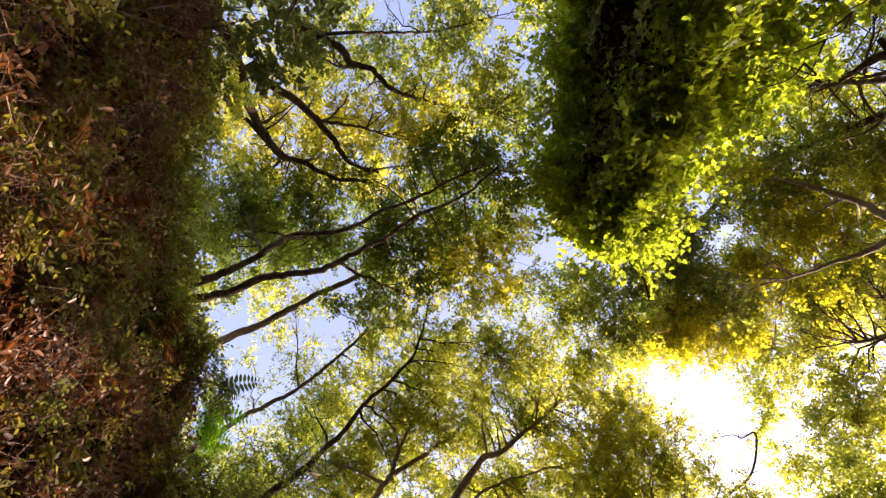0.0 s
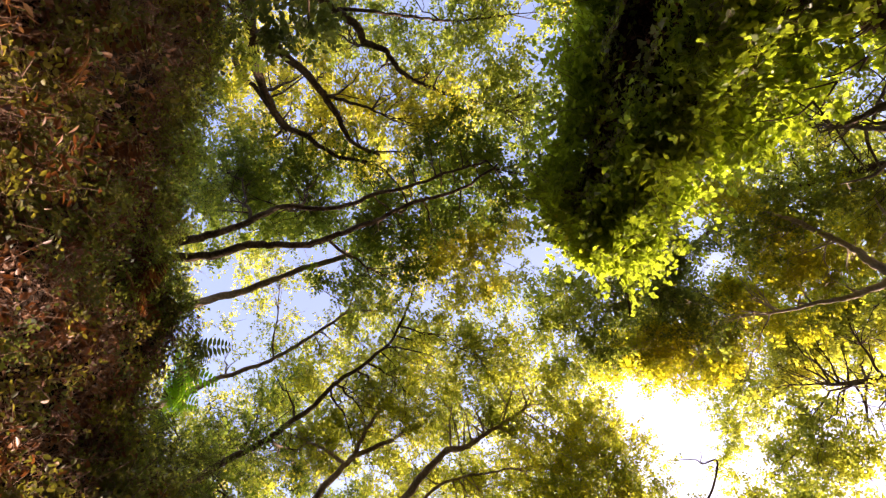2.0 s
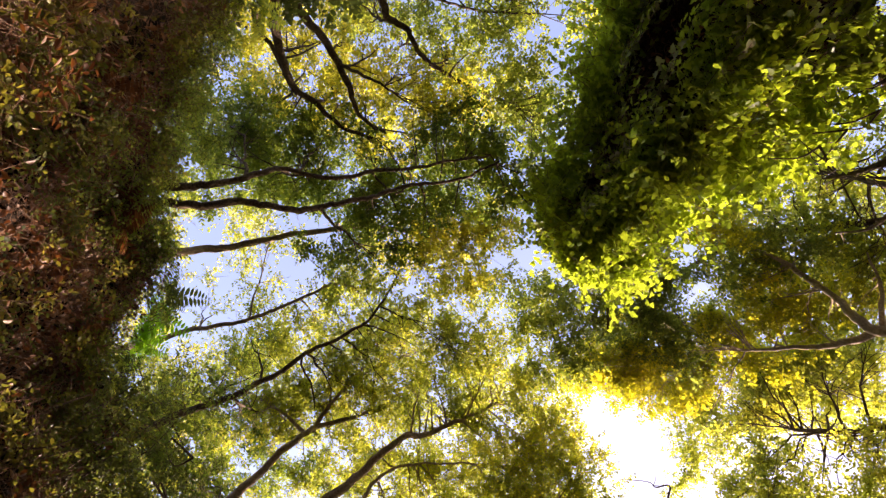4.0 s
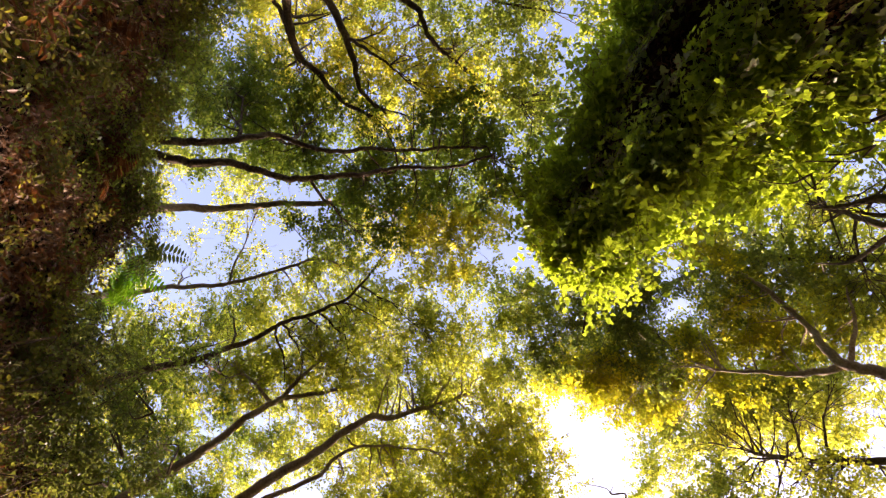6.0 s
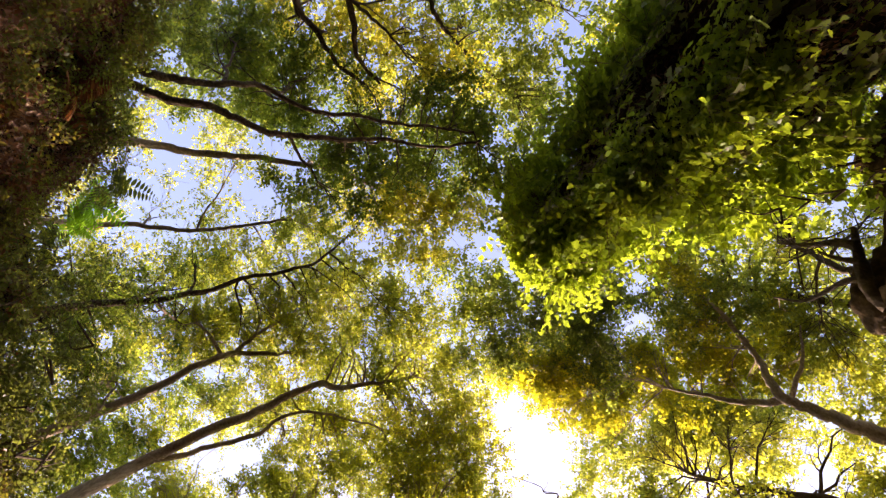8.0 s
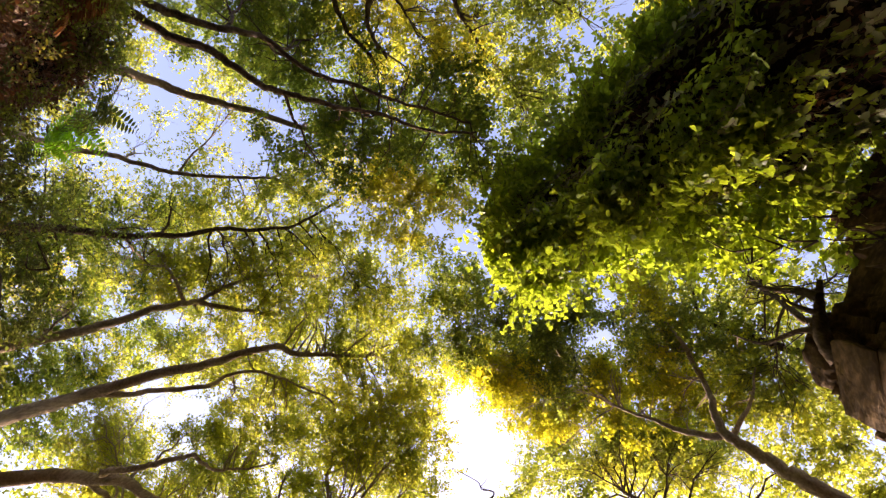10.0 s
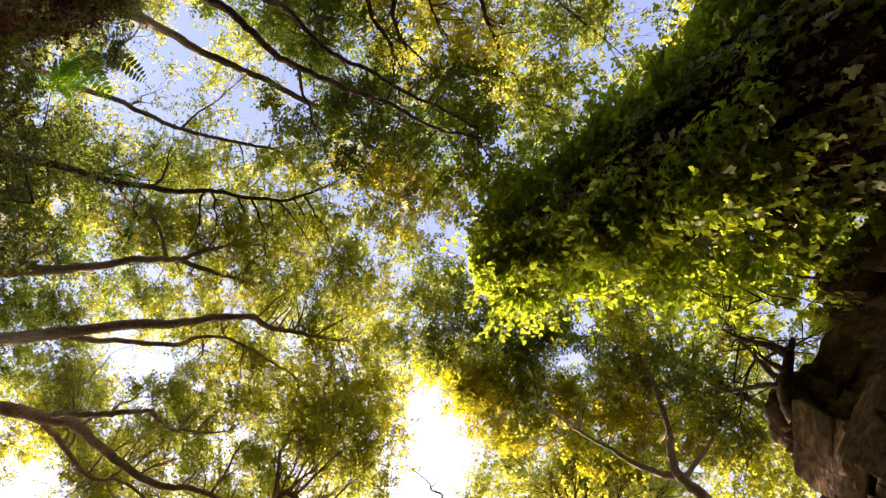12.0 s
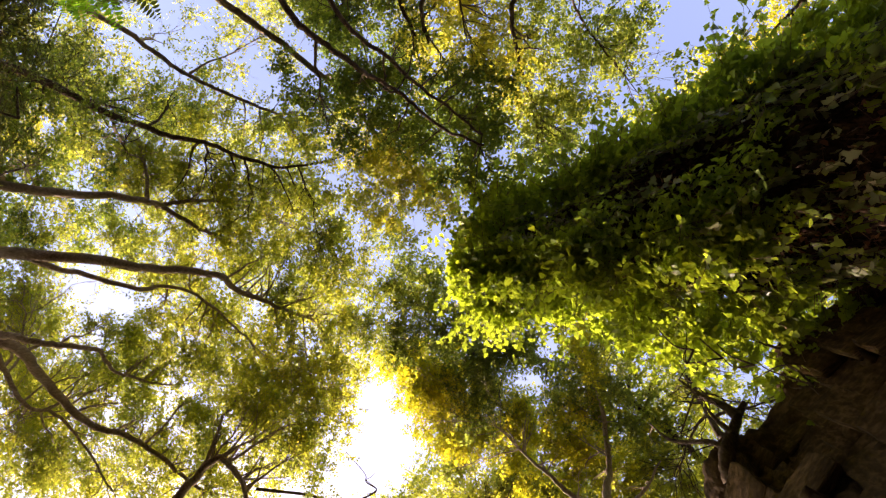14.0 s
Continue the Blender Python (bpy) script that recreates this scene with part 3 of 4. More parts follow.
for z in np.arange(4.0, 11.2, 0.55):
    i = rng.uniform(8, 16)
    while i < k - 30:
        wide = rng.uniform(0.4, 1.2)
        j = int(i)
        x, y = FACE[j]
        o = face_out(j)
        q = face_relief(x, y, z) - rng.uniform(0.0, 0.1)
        ob = new("stone", stones[int(rng.integers(5))])
        ob.parent = rock_face
        ob.location = (x + o[0] * q, y + o[1] * q, z + rng.uniform(-0.15, 0.15))
        ob.rotation_euler = (rng.uniform(-0.12, 0.12), rng.uniform(-0.12, 0.12), math.atan2(o[1], o[0]) + math.pi / 2 + rng.uniform(-0.12, 0.12))
        ob.scale = (wide, rng.uniform(0.1, 0.2), rng.uniform(0.45, 0.9))
        i += wide / 0.17 * rng.uniform(0.7, 1.8)


# ---- ivy-clad tree ----
def ivy_tree(seed, axis, radii, label):
    """A leaning old trunk under a thick coat of ivy: bushy lumps on the upper sides and the tip, strands hanging from the underside."""
    g = np.random.default_rng(seed)
    foot = np.array(axis[0])
    root = thing("ivy_tree", tuple(foot), label, "tree")
    line = curve_points(axis, 12)
    n = len(line)
    frac = np.linspace(0, 1, n)
    rr = np.interp(frac, np.linspace(0, 1, len(radii)), radii)
    tang = unit(np.gradient(line, axis=0))
    side = unit(np.cross(tang, np.array((0.0, -0.12, 1.0))))
    back = np.cross(side, tang)

    def along(t, what):
        t = np.atleast_1d(t)
        return np.stack([np.interp(t, frac, what[:, i]) for i in range(3)], 1)

    def outward(t, a):
        return along(t, side) * np.cos(a)[:, None] + along(t, back) * np.sin(a)[:, None]

    def swell(t, a):
        """Uneven girth of the whole, by place along the trunk and angle."""
        return np.array([1 + 0.2 * noise.noise((1.5 * math.cos(q), 1.5 * math.sin(q), p * 9.0)) + 0.11 * noise.noise((3.6 * math.cos(q), 3.6 * math.sin(q), p * 22.0)) for p, q in zip(np.atleast_1d(t), np.atleast_1d(a))])

    # trunk with furrows
    sides = 72
    ang = np.linspace(0, 2 * math.pi, sides, endpoint=False)
    v = []
    for i in range(n):
        o = outward(np.full(sides, frac[i]), ang)
        furrow = np.array([0.09 * abs(noise.noise((5 * math.cos(q), 5 * math.sin(q), i * 0.1))) + 0.05 * noise.noise((13 * math.cos(q), 13 * math.sin(q), i * 0.45)) for q in ang])
        v.append(line[i] - foot + o * (rr[i] * np.interp(frac[i], [0.0, 0.6, 0.85, 1.0], [0.74, 0.72, 0.5, 0.03]) * (swell(np.full(sides, frac[i]), ang) + furrow))[:, None])
    idx = np.arange(n * sides).reshape(n, sides)
    p, q = idx[:-1], idx[1:]
    f = np.stack([p, np.roll(p, -1, 1), np.roll(q, -1, 1), q], -1).reshape(-1, 4)
    part("trunk", smooth(quads_mesh("trunk", np.vstack(v), f, SHADED_BARK)), root, "brown bark, coloured dark for the shade between the ivy leaves")

    # bare climbing stems on the bark
    pieces = []
    for q in range(40):
        t = np.linspace(g.uniform(0.05, 0.4), g.uniform(0.6, 0.97), 30)
        a = g.uniform(-3.1, 0.2) + g.uniform(-0.5, 0.5) * t + np.cumsum(g.standard_normal(30)) * 0.05
        c = along(t, line) + outward(t, a) * (np.interp(t, frac, rr) * np.interp(t, [0.0, 0.6, 0.85, 1.0], [0.77, 0.75, 0.58, 0.33]) * swell(t, a) + g.uniform(0.0, 0.1))[:, None]
        pieces.append(tube(c - foot, np.linspace(g.uniform(0.012, 0.035), 0.008, 30), 5, g))
    part("climbing_stem", quads_mesh("climbing_stem", *join(pieces), SHADED_BARK), root, "bare ivy stems on the bark", kind="stuff")

    # bushy lumps: upper sides, both edges and the tip
    places, ways, normals, sizes, st, en = [], [], [], [], [], []
    for q in range(IVY_LUMPS):
        t = g.uniform(0.2, 1.0)
        a = g.uniform(-math.pi, math.pi)
        deg = math.degrees(a)
        curtain = q < 130
        if curtain:
            # a row of tufts that hang lowest, all along the underside
            t, deg = g.uniform(0.46, 0.98), g.normal(-76, 9)
            a = math.radians(deg)
        under = -150 < deg < -28
        if not curtain and under and g.random() < np.interp(t, [0.55, 0.72, 0.85, 0.95], [0.92, 0.66, 0.36, 0.2]):
            continue
        if not curtain and noise.noise((math.cos(a) * 2.4, math.sin(a) * 2.4, t * 17.0)) < (-0.05 if under else -0.22):
            continue
        big = float(np.interp(t, frac, rr) * swell(t, a)[0])
        c = along(t, line)[0]
        out = outward(np.array([t]), np.array([a]))[0]
        bulge = noise.noise((math.cos(a) * 1.7 + 5.0, math.sin(a) * 1.7, t * 10.0))
        lump = c + out * (big * (g.uniform(0.6, 0.85) if under else g.uniform(0.74, 1.0)) + 1.5 * max(0.0, bulge - 0.06))
        if curtain:
            lump = c + out * (big * 0.8 + g.uniform(0.05, 0.6)) - (0, 0, 0.15)
        size = g.uniform(0.2, 0.46) * (0.75 + 0.2 * big)
        m = int(IVY_LEAVES * size * size / 0.12)
        u = unit(g.standard_normal((m, 3)) + out * 0.8)
        pos = lump + u * size * g.uniform(0.6, 1.1, (m, 1)) * (0.9, 0.9, 1.15)
        pos[:, 2] -= 0.2 * size
        places.append(pos)
        ways.append(u * 0.5 + out * 0.4 + np.array((0, 0, -0.55)) + 0.4 * g.standard_normal((m, 3)))
        normals.append(u * 0.9 + out * 0.3 + np.array((0, 0, 0.7)) + 0.3 * g.standard_normal((m, 3)))
        sizes.append(g.uniform(0.075, 0.17, m))
        st.append(np.tile(c + out * big * 0.7, (3, 1)))
        en.append(lump + 0.3 * size * g.standard_normal((3, 3)))
        for _ in range(1 if under else 3):
            # a trailing shoot with leaves along it
            h = lump + u[0] * size * 0.8
            w = unit(out + np.array((0, 0, g.uniform(-1.0, 0.5))) + 0.6 * g.standard_normal(3))
            k = int(g.integers(5, 12))
            pl = h + w * np.linspace(0.05, 0.11 * k * g.uniform(0.7, 1.2), k)[:, None] + 0.04 * g.standard_normal((k, 3))
            pl[:, 2] -= np.linspace(0, 0.2, k) ** 1.5
            places.append(pl)
            ways.append(w + 0.7 * g.standard_normal((k, 3)))
            normals.append(out * 0.5 + np.array((0, 0, 0.8)) + 0.4 * g.standard_normal((k, 3)))
            sizes.append(g.uniform(0.09, 0.16, k))
            st.append(h[None])
            en.append(pl[-1:])

    # strands of leaves that hang from the underside, thicker along its edges
    hp, hw, hn, hs, hst, hen = [], [], [], [], [], []
    for q in range(IVY_STRANDS):
        t0 = g.uniform(0.22, 0.93)
        a0 = -1.57 + (g.normal(0, 0.62) if q % 3 else g.choice((-1.0, 1.0)) * g.uniform(0.75, 1.4))
        if noise.noise((a0 * 2.2, t0 * 16.0, 4.0)) < (0.04 if abs(a0 + 1.57) < 0.7 else -0.22):
            continue
        k = int(g.integers(5, 17))
        lean = g.uniform(0.25, 0.8)
        drop = np.linspace(0, 1, k) * k * g.uniform(0.09, 0.15)
        t0s, a0s = np.array([t0]), np.array([a0])
        out = outward(t0s, a0s)[0]
        base = along(t0s, line)[0] + out * float(np.interp(t0, frac, rr) * np.interp(t0, [0.0, 0.6, 0.85, 1.0], [0.76, 0.76, 0.66, 0.5]) * swell(t0s, a0s)[0])
        down = unit(-along(t0s, tang)[0] * (1 - lean) + np.array((0, 0, -lean)))
        pl = base + down * drop[:, None] + out * 0.06 + np.cumsum(g.normal(0, 0.025, (k, 3)), 0)
        hp.append(pl)
        hw.append(down * 0.8 + out * 0.2 + 0.45 * g.standard_normal((k, 3)))
        hn.append(out * 0.7 + np.array((0, 0, 0.35)) + 0.45 * g.standard_normal((k, 3)))
        hs.append(g.uniform(0.08, 0.18, k) * np.interp(t0, [0.3, 0.6], [1.45, 1.0]))
        hst.append(pl[:-1])
        hen.append(pl[1:])

    # withered leaves and twigs caught on the underside
    k = 2600
    t, a = g.uniform(0.25, 0.92, k), -1.2 + g.normal(0, 0.62, k)
    dp = along(t, line) + outward(t, a) * (np.interp(t, frac, rr) * np.interp(t, [0.0, 0.6, 0.85, 1.0], [0.76, 0.76, 0.62, 0.4]) * swell(t, a) + g.uniform(0.0, 0.16, k))[:, None]
    keep = np.array([noise.noise(p * 0.9) > -0.05 for p in dp])
    dp = dp[keep]
    k = len(dp)
    v, f = leaves(np.vstack(places), np.vstack(ways), unit(np.vstack(normals)), np.concatenate(sizes), IVY_SHAPE, g, 0.1)
    part("ivy_mantle", quads_mesh("ivy_mantle", v - foot, f, IVY), root, "thick ivy leaves, bright green in the sun", kind="stuff")
    for pick, leaf, label in ((slice(0, None, 2), FADED_IVY, "strands of faded ivy leaves on the shaded bark"), (slice(1, None, 2), IVY, "strands of green ivy leaves on the shaded bark")):
        v, f = leaves(np.vstack(hp[pick]), np.vstack(hw[pick]), unit(np.vstack(hn[pick])), np.concatenate(hs[pick]), IVY_SHAPE, g, 0.15)
        part("hanging_leaf", quads_mesh("hanging_leaf", v - foot, f, leaf), root, label, kind="stuff")
    v, f = leaves(dp, g.standard_normal((k, 3)) * 0.4 + (0, 0, -0.9), g.standard_normal((k, 3)), g.uniform(0.06, 0.16, k), OVAL, g, 0.3)
    part("dry_foliage", quads_mesh("dry_foliage", v - foot, f, DRY), root, "withered brown leaves caught in the ivy", kind="stuff")
    tw = dp[::3]
    st, en = np.vstack(st + hst + [tw]), np.vstack(en + hen + [tw + g.standard_normal((len(tw), 3)) * (0.16, 0.16, 0.22)])
    part("ivy_shoot", quads_mesh("ivy_shoot", *slivers(st - foot, en - foot, 0.008), TWIG), root, kind="stuff")


IVY_LUMPS, IVY_LEAVES, IVY_STRANDS = 960, 78, 700
ivy_tree(41, [(-1.6, 10.5, 0.0), (-2.2, 9.6, 5.0), (-2.7, 7.7, 9.2), (-2.55, 5.9, 11.2), (-2.25, 4.4, 12.2), (-1.95, 2.9, 12.9), (-1.68, 1.55, 13.5), (-1.2, 0.0, 13.8), (-0.92, -0.75, 13.9)], [1.3, 1.8, 2.2, 2.4, 2.1, 1.7, 1.35, 0.95, 0.5], "leaning tree wholly clad in glossy green ivy")


# ---- unseen woods added to shade the banks, on every side but the north-east ----
def unseen_woods(seed):
    g = np.random.default_rng(seed)
    spots, lob, pieces = [], [], []
    # added trees below the view: they block low sun and sky light
    while len(spots) < 42:
        a, far = math.radians(g.uniform(110, 335)), g.uniform(17.0, 30.0)
        x, y = far * math.sin(a), far * math.cos(a)
        if any(math.hypot(x - p, y - q) < 2.6 for p, q in spots):
            continue
        spots.append((x, y))
        base = bank_height(x, y) - 0.2
        top = np.array((x + g.uniform(-1, 1), y + g.uniform(-1, 1), 13.0))
        pieces.append(tube(curve_points([(x, y, base), ((x + top[0]) / 2 + g.uniform(-0.4, 0.4), y, (base + 13) / 2), tuple(top)], 6), np.linspace(0.22, 0.08, 13), 8, g, 0.05))
        for _ in range(9):
            lob.append((x + g.normal(0, 1.6), y + g.normal(0, 1.6), g.uniform(6.0, 16.0), g.uniform(1.1, 1.8), 0.9))
    (v, f), (a, b) = sprays(lob, g, 0.22, SMALL, 6, flat=0.8, spread=0.6)
    root = thing("unseen_woods", (*spots[0], bank_height(*spots[0]) - 0.2), "unseen green woods added round the sunken way to shade it", "woods", kind="stuff")
    foot = np.array(root.location)
    part("stem_mass", smooth(quads_mesh("stem_mass", *join([(p - foot, q) for p, q in pieces] + [slivers(a - foot, b - foot, 0.006)]), BARK)), root, kind="stuff")
    part("leaf_mass", quads_mesh("leaf_mass", v - foot, f, GREEN), root, kind="stuff")


unseen_woods(51)


# ---- trees: specified first, so that the crowns can be filled up to the clearings between them ----
SPECS = []


def plan_tree(*spec, **more):
    SPECS.append((spec, more))


def above_sunbeam(lobe):
    """The crown lobe, raised where it would stand between the low sun and the western flank of the ivy: the wood is open there below the crowns."""
    x, y, z, r, d = lobe
    sun = np.array(SUN)
    for foot, width in IVY_FLANK:
        far = ((x - foot[0]) * sun[0] + (y - foot[1]) * sun[1]) / (sun[0] ** 2 + sun[1] ** 2)
        beam = np.array(foot) + sun * far
        if far > 0.5 and math.hypot(x - beam[0], y - beam[1]) < width + 0.5 * r and beam[2] - width - r < z < beam[2] + width + 0.5 * r < z + 2.6:
            z = beam[2] + width + 0.5 * r
    return (x, y, z, r, d)


IVY_FLANK = [((-4.6, 4.8, 11.9), 0.8), ((-3.9, 3.4, 12.6), 0.8), ((-3.2, 2.0, 13.1), 0.8), ((-2.3, 0.6, 13.5), 0.8), ((-1.5, -0.4, 13.3), 0.8), ((-1.1, -1.2, 13.5), 0.7)]


def grow_all(clearings, height):
    """Shares out the closed canopy between the trees and grows them."""
    g = np.random.default_rng(77)
    ends = [np.vstack([np.array(st[2])[len(st[2]) // 3:] for st in spec[2]] + [np.array(spec[3])[:, :3]]) for spec, more in SPECS]
    extra = [[] for _ in SPECS]
    for gx in np.arange(-15, 15.1, FILL_STEP):
        for gy in np.arange(-19, 11.1, FILL_STEP):
            x, y = gx + g.uniform(-0.4, 0.4), gy + g.uniform(-0.4, 0.4)
            r, d = g.uniform(0.5, 0.9), g.uniform(0.6, 1.15) * (1.6 if y < -6.0 and x > 0.5 else 1.15 if y < -6.0 or x < -5.0 else 1.0)
            if any(math.hypot(x - cx, y - cy) < cr + 0.55 * r for cx, cy, cr in clearings):
                continue
            dist = [np.min(np.hypot(e[:, 0] - x, e[:, 1] - y)) for e in ends]
            k = int(np.argmin(dist))
            if dist[k] > 4.2 or math.hypot(x + 0.6, y) > 16.5:
                continue
            extra[k].append((x, y, height + g.uniform(-0.9, 1.2), r, d))
    for (spec, more), add in zip(SPECS, extra):
        spec = list(spec)
        spec[3] = [above_sunbeam(q) for q in list(spec[3]) + add]
        tree(*spec, **more)


FILL_STEP = 0.88


def bare_branch(seed, label, r0, r1, points, stubs):
    """A dead branch without leaves, with a few broken side twigs."""
    g = np.random.default_rng(seed)
    foot = np.array(points[0])
    root = thing("dead_branch", points[0], label, "branch")
    line = curve_points(points, 6)
    v, f = tube(line - foot, np.linspace(r0, r1, len(line)), 7, g, 0.06)
    part("stick", smooth(quads_mesh("stick", v, f, BARK)), root)
    for _ in range(stubs):
        a = line[int(g.integers(len(line) // 3, len(line)))] - foot
        b = a + unit(g.standard_normal(3)) * g.uniform(0.15, 0.45)
        part("twig", quads_mesh("twig", *tube([a, (a + b) / 2 + 0.03 * g.standard_normal(3), b], [0.012, 0.008, 0.003], 5, g), BARK), root)


for k, row in enumerate(DEAD_BRANCHES):
    bare_branch(60 + k, *row)

def dead_stump(seed, label, stems):
    """A short dead trunk with bare forking limbs."""
    g = np.random.default_rng(seed)
    foot = np.array(stems[0][2][0])
    root = thing("dead_stump", tuple(foot), label, "dead tree")
    for i, (r0, r1, points) in enumerate(stems):
        line = curve_points(points, 6)
        part("trunk" if i == 0 else "limb", smooth(quads_mesh("stem", *tube(line - foot, np.linspace(r0, r1, len(line)), 9, g, 0.07), BARK)), root)
        for _ in range(0 if i == 0 else 6):
            a = line[int(g.integers(2, len(line)))]
            b = a + unit(unit(line[-1] - line[0]) + 0.8 * g.standard_normal(3)) * g.uniform(0.4, 1.1)
            mid = (a + b) / 2 + 0.07 * g.standard_normal(3)
            part("twig", quads_mesh("twig", *tube(np.array([a, mid, b]) - foot, [0.014, 0.01, 0.004], 5, g), BARK), root)


dead_stump(65, "short dark dead trunk with bare limbs at the rock edge", [
    (0.2, 0.05, [(-6.48, 1.90, 11.12), (-6.18, 2.04, 11.37), (-5.92, 2.41, 11.64), (-5.65, 2.89, 11.87)]),
    (0.1, 0.02, [(-5.76, 2.60, 11.67), (-5.61, 2.56, 11.97), (-5.45, 2.39, 12.41), (-5.14, 2.23, 12.89)]),
    (0.07, 0.015, [(-5.92, 2.36, 11.54), (-5.74, 2.30, 11.86), (-5.54, 2.29, 12.17)]),
    (0.07, 0.015, [(-6.07, 2.12, 11.41), (-6.00, 1.96, 11.81), (-6.04, 1.48, 12.54), (-5.81, 1.30, 13.20)]),
])



# ---- trees ----
plan_tree(11, 'two-stemmed tree with dark green leaves on the bank',
     [(0.1, 0.025, [(7.59, -1.91, 10.2), (7.11, -1.79, 10.44), (6.34, -1.58, 10.68), (5.7, -1.33, 10.92), (4.79, -1.24, 11.16), (4.12, -0.93, 11.4), (3.44, -0.58, 11.64), (3, -0.29, 11.88), (2.55, -0.04, 12.12), (1.71, 0.36, 12.36), (1.11, 0.97, 12.6)]),
      (0.09, 0.025, [(7.57, -1.58, 10.2), (6.45, -1.14, 10.49), (6.11, -0.94, 10.78), (5.49, -0.54, 11.07), (5.25, -0.4, 11.36), (4.2, -0.28, 11.64), (3.39, 0.1, 11.93), (2.82, 0.34, 12.22), (2.11, 0.68, 12.51), (1.38, 1.06, 12.8)]),
      (0.03, 0.01, [(3, -0.3, 11.9), (2.85, -0.06, 12.07), (3.34, 0.45, 12.23), (3.93, 0.73, 12.4)])],
     [(9.01, -0.91, 13.61, 1.18, 1), (8.22, -0.31, 14.05, 1.27, 1), (7.82, 0.59, 13.24, 1.2, 1.1), (7.16, 0.14, 14.05, 1.22, 1.1),
      (5.83, 0.41, 13.41, 0.95, 1), (5.93, -0.76, 13.52, 0.87, 0.9), (5.12, 0.26, 13.93, 0.88, 0.9), (4.71, -1.78, 13.51, 0.85, 0.75),
      (3.83, -1.5, 13.65, 1, 0.75), (4.24, -0.88, 13.13, 0.73, 1), (3.3, -1.81, 13.85, 0.76, 1), (2.92, -0.35, 13.64, 0.81, 0.7),
      (2.02, -0.22, 13.43, 0.71, 0.6), (2.67, 0.5, 13.89, 0.74, 0.7), (1.19, 1.5, 13.4, 0.71, 0.85), (1.75, 1.14, 13.55, 0.72, 0.8),
      (2.24, 1.39, 13.23, 0.7, 0.9), (0.94, 0.71, 13.5, 0.55, 0.8), (3.09, 1.3, 13.3, 0.72, 0.8), (0.27, 0.03, 13.36, 0.46, 0.8)],
     MID, size=0.1, density=1.15)
plan_tree(12, 'slender pale-barked tree leaning over the way',
     [(0.12, 0.05, [(8.23, -3.39, 11), (7.75, -3.06, 11.75), (7.34, -2.96, 12.5), (6.5, -2.51, 13.25), (5.55, -1.99, 14), (4.18, -1.47, 14.75), (2.72, -1.38, 15.5)])],
     [(1.65, -1.61, 14.76, 0.88, 1), (1.05, -1.46, 14.8, 0.7, 1), (2.35, -1.04, 15.31, 0.92, 0.9), (2.71, -1.91, 14.59, 0.79, 0.9),
      (1.86, -2.6, 15.1, 0.64, 0.8), (1.09, -2.29, 15.23, 0.55, 1), (1.03, -0.4, 14.69, 0.78, 0.8), (0.59, 0.32, 14.56, 0.6, 0.7),
      (1.65, -0.85, 14.77, 0.79, 0.9), (3.3, -1.35, 15.16, 0.74, 0.6), (0.61, -0.87, 15.06, 0.53, 0.9)],
     GOLD, size=0.1, bark=PALE_SUNLIT_BARK, density=0.9)
plan_tree(13, 'thin pale-barked tree with sparse yellowing leaves',
     [(0.085, 0.03, [(8, -5.39, 11.5), (8.12, -5.56, 12.17), (7.51, -5.21, 12.83), (6.73, -4.8, 13.5), (6.04, -4.28, 14.17), (5.27, -3.54, 14.83), (5.25, -3.1, 15.5)])],
     [(5.16, -4.18, 14.5, 0.86, 0.7), (5.95, -5.11, 14.68, 0.8, 0.6), (4.76, -3.39, 15.36, 0.98, 0.6), (4.35, -4.32, 15.1, 0.87, 0.6),
      (6.55, -4.25, 14.51, 0.69, 0.25), (7.83, -3.74, 14.92, 0.94, 0.3), (7.09, -3.04, 14.97, 0.81, 0.4), (8.63, -5.06, 14.59, 0.86, 0.3),
      (9.42, -4.25, 15.28, 0.9, 0.25), (7.92, -2.64, 14.54, 0.81, 0.5), (5.27, -2.97, 14.87, 0.57, 0.4), (6.73, -2.36, 15.02, 0.7, 0.5),
      (3.28, -3.56, 14.92, 0.74, 0.6)],
     LIGHT, size=0.084, bark=PALE_SUNLIT_BARK, density=0.75, branches=0.7)
plan_tree(14, 'dark-stemmed tree with light green leaves',
     [(0.09, 0.025, [(6.88, -6.87, 11.5), (5.72, -6.1, 12.08), (5.08, -5.47, 12.67), (4.54, -4.8, 13.25), (3.8, -4.14, 13.83), (3.4, -3.44, 14.42), (3.28, -2.45, 15)])],
     [(7.73, -6.31, 15.23, 0.99, 0.8), (8.43, -7.2, 14.71, 1.01, 0.9), (9.78, -7.41, 15.27, 1.08, 0.7), (6.42, -5.12, 14.2, 0.69, 0.7),
      (6.8, -6.94, 14.83, 0.97, 0.7), (5.62, -7.22, 14.55, 0.93, 0.7), (4.72, -5.68, 15.06, 1.01, 0.7), (4.16, -6.31, 14.31, 0.97, 0.8),
      (3.71, -5.31, 15.15, 0.89, 0.8), (2.77, -4.14, 14.75, 0.92, 0.8), (2.21, -3.92, 15.18, 0.84, 0.7), (1.35, -3.58, 14.67, 0.8, 0.9),
      (0.75, -3.39, 14.62, 0.62, 0.8), (3.36, -5.91, 15.05, 0.89, 0.8)],
     LIGHT, size=0.084, density=0.6)
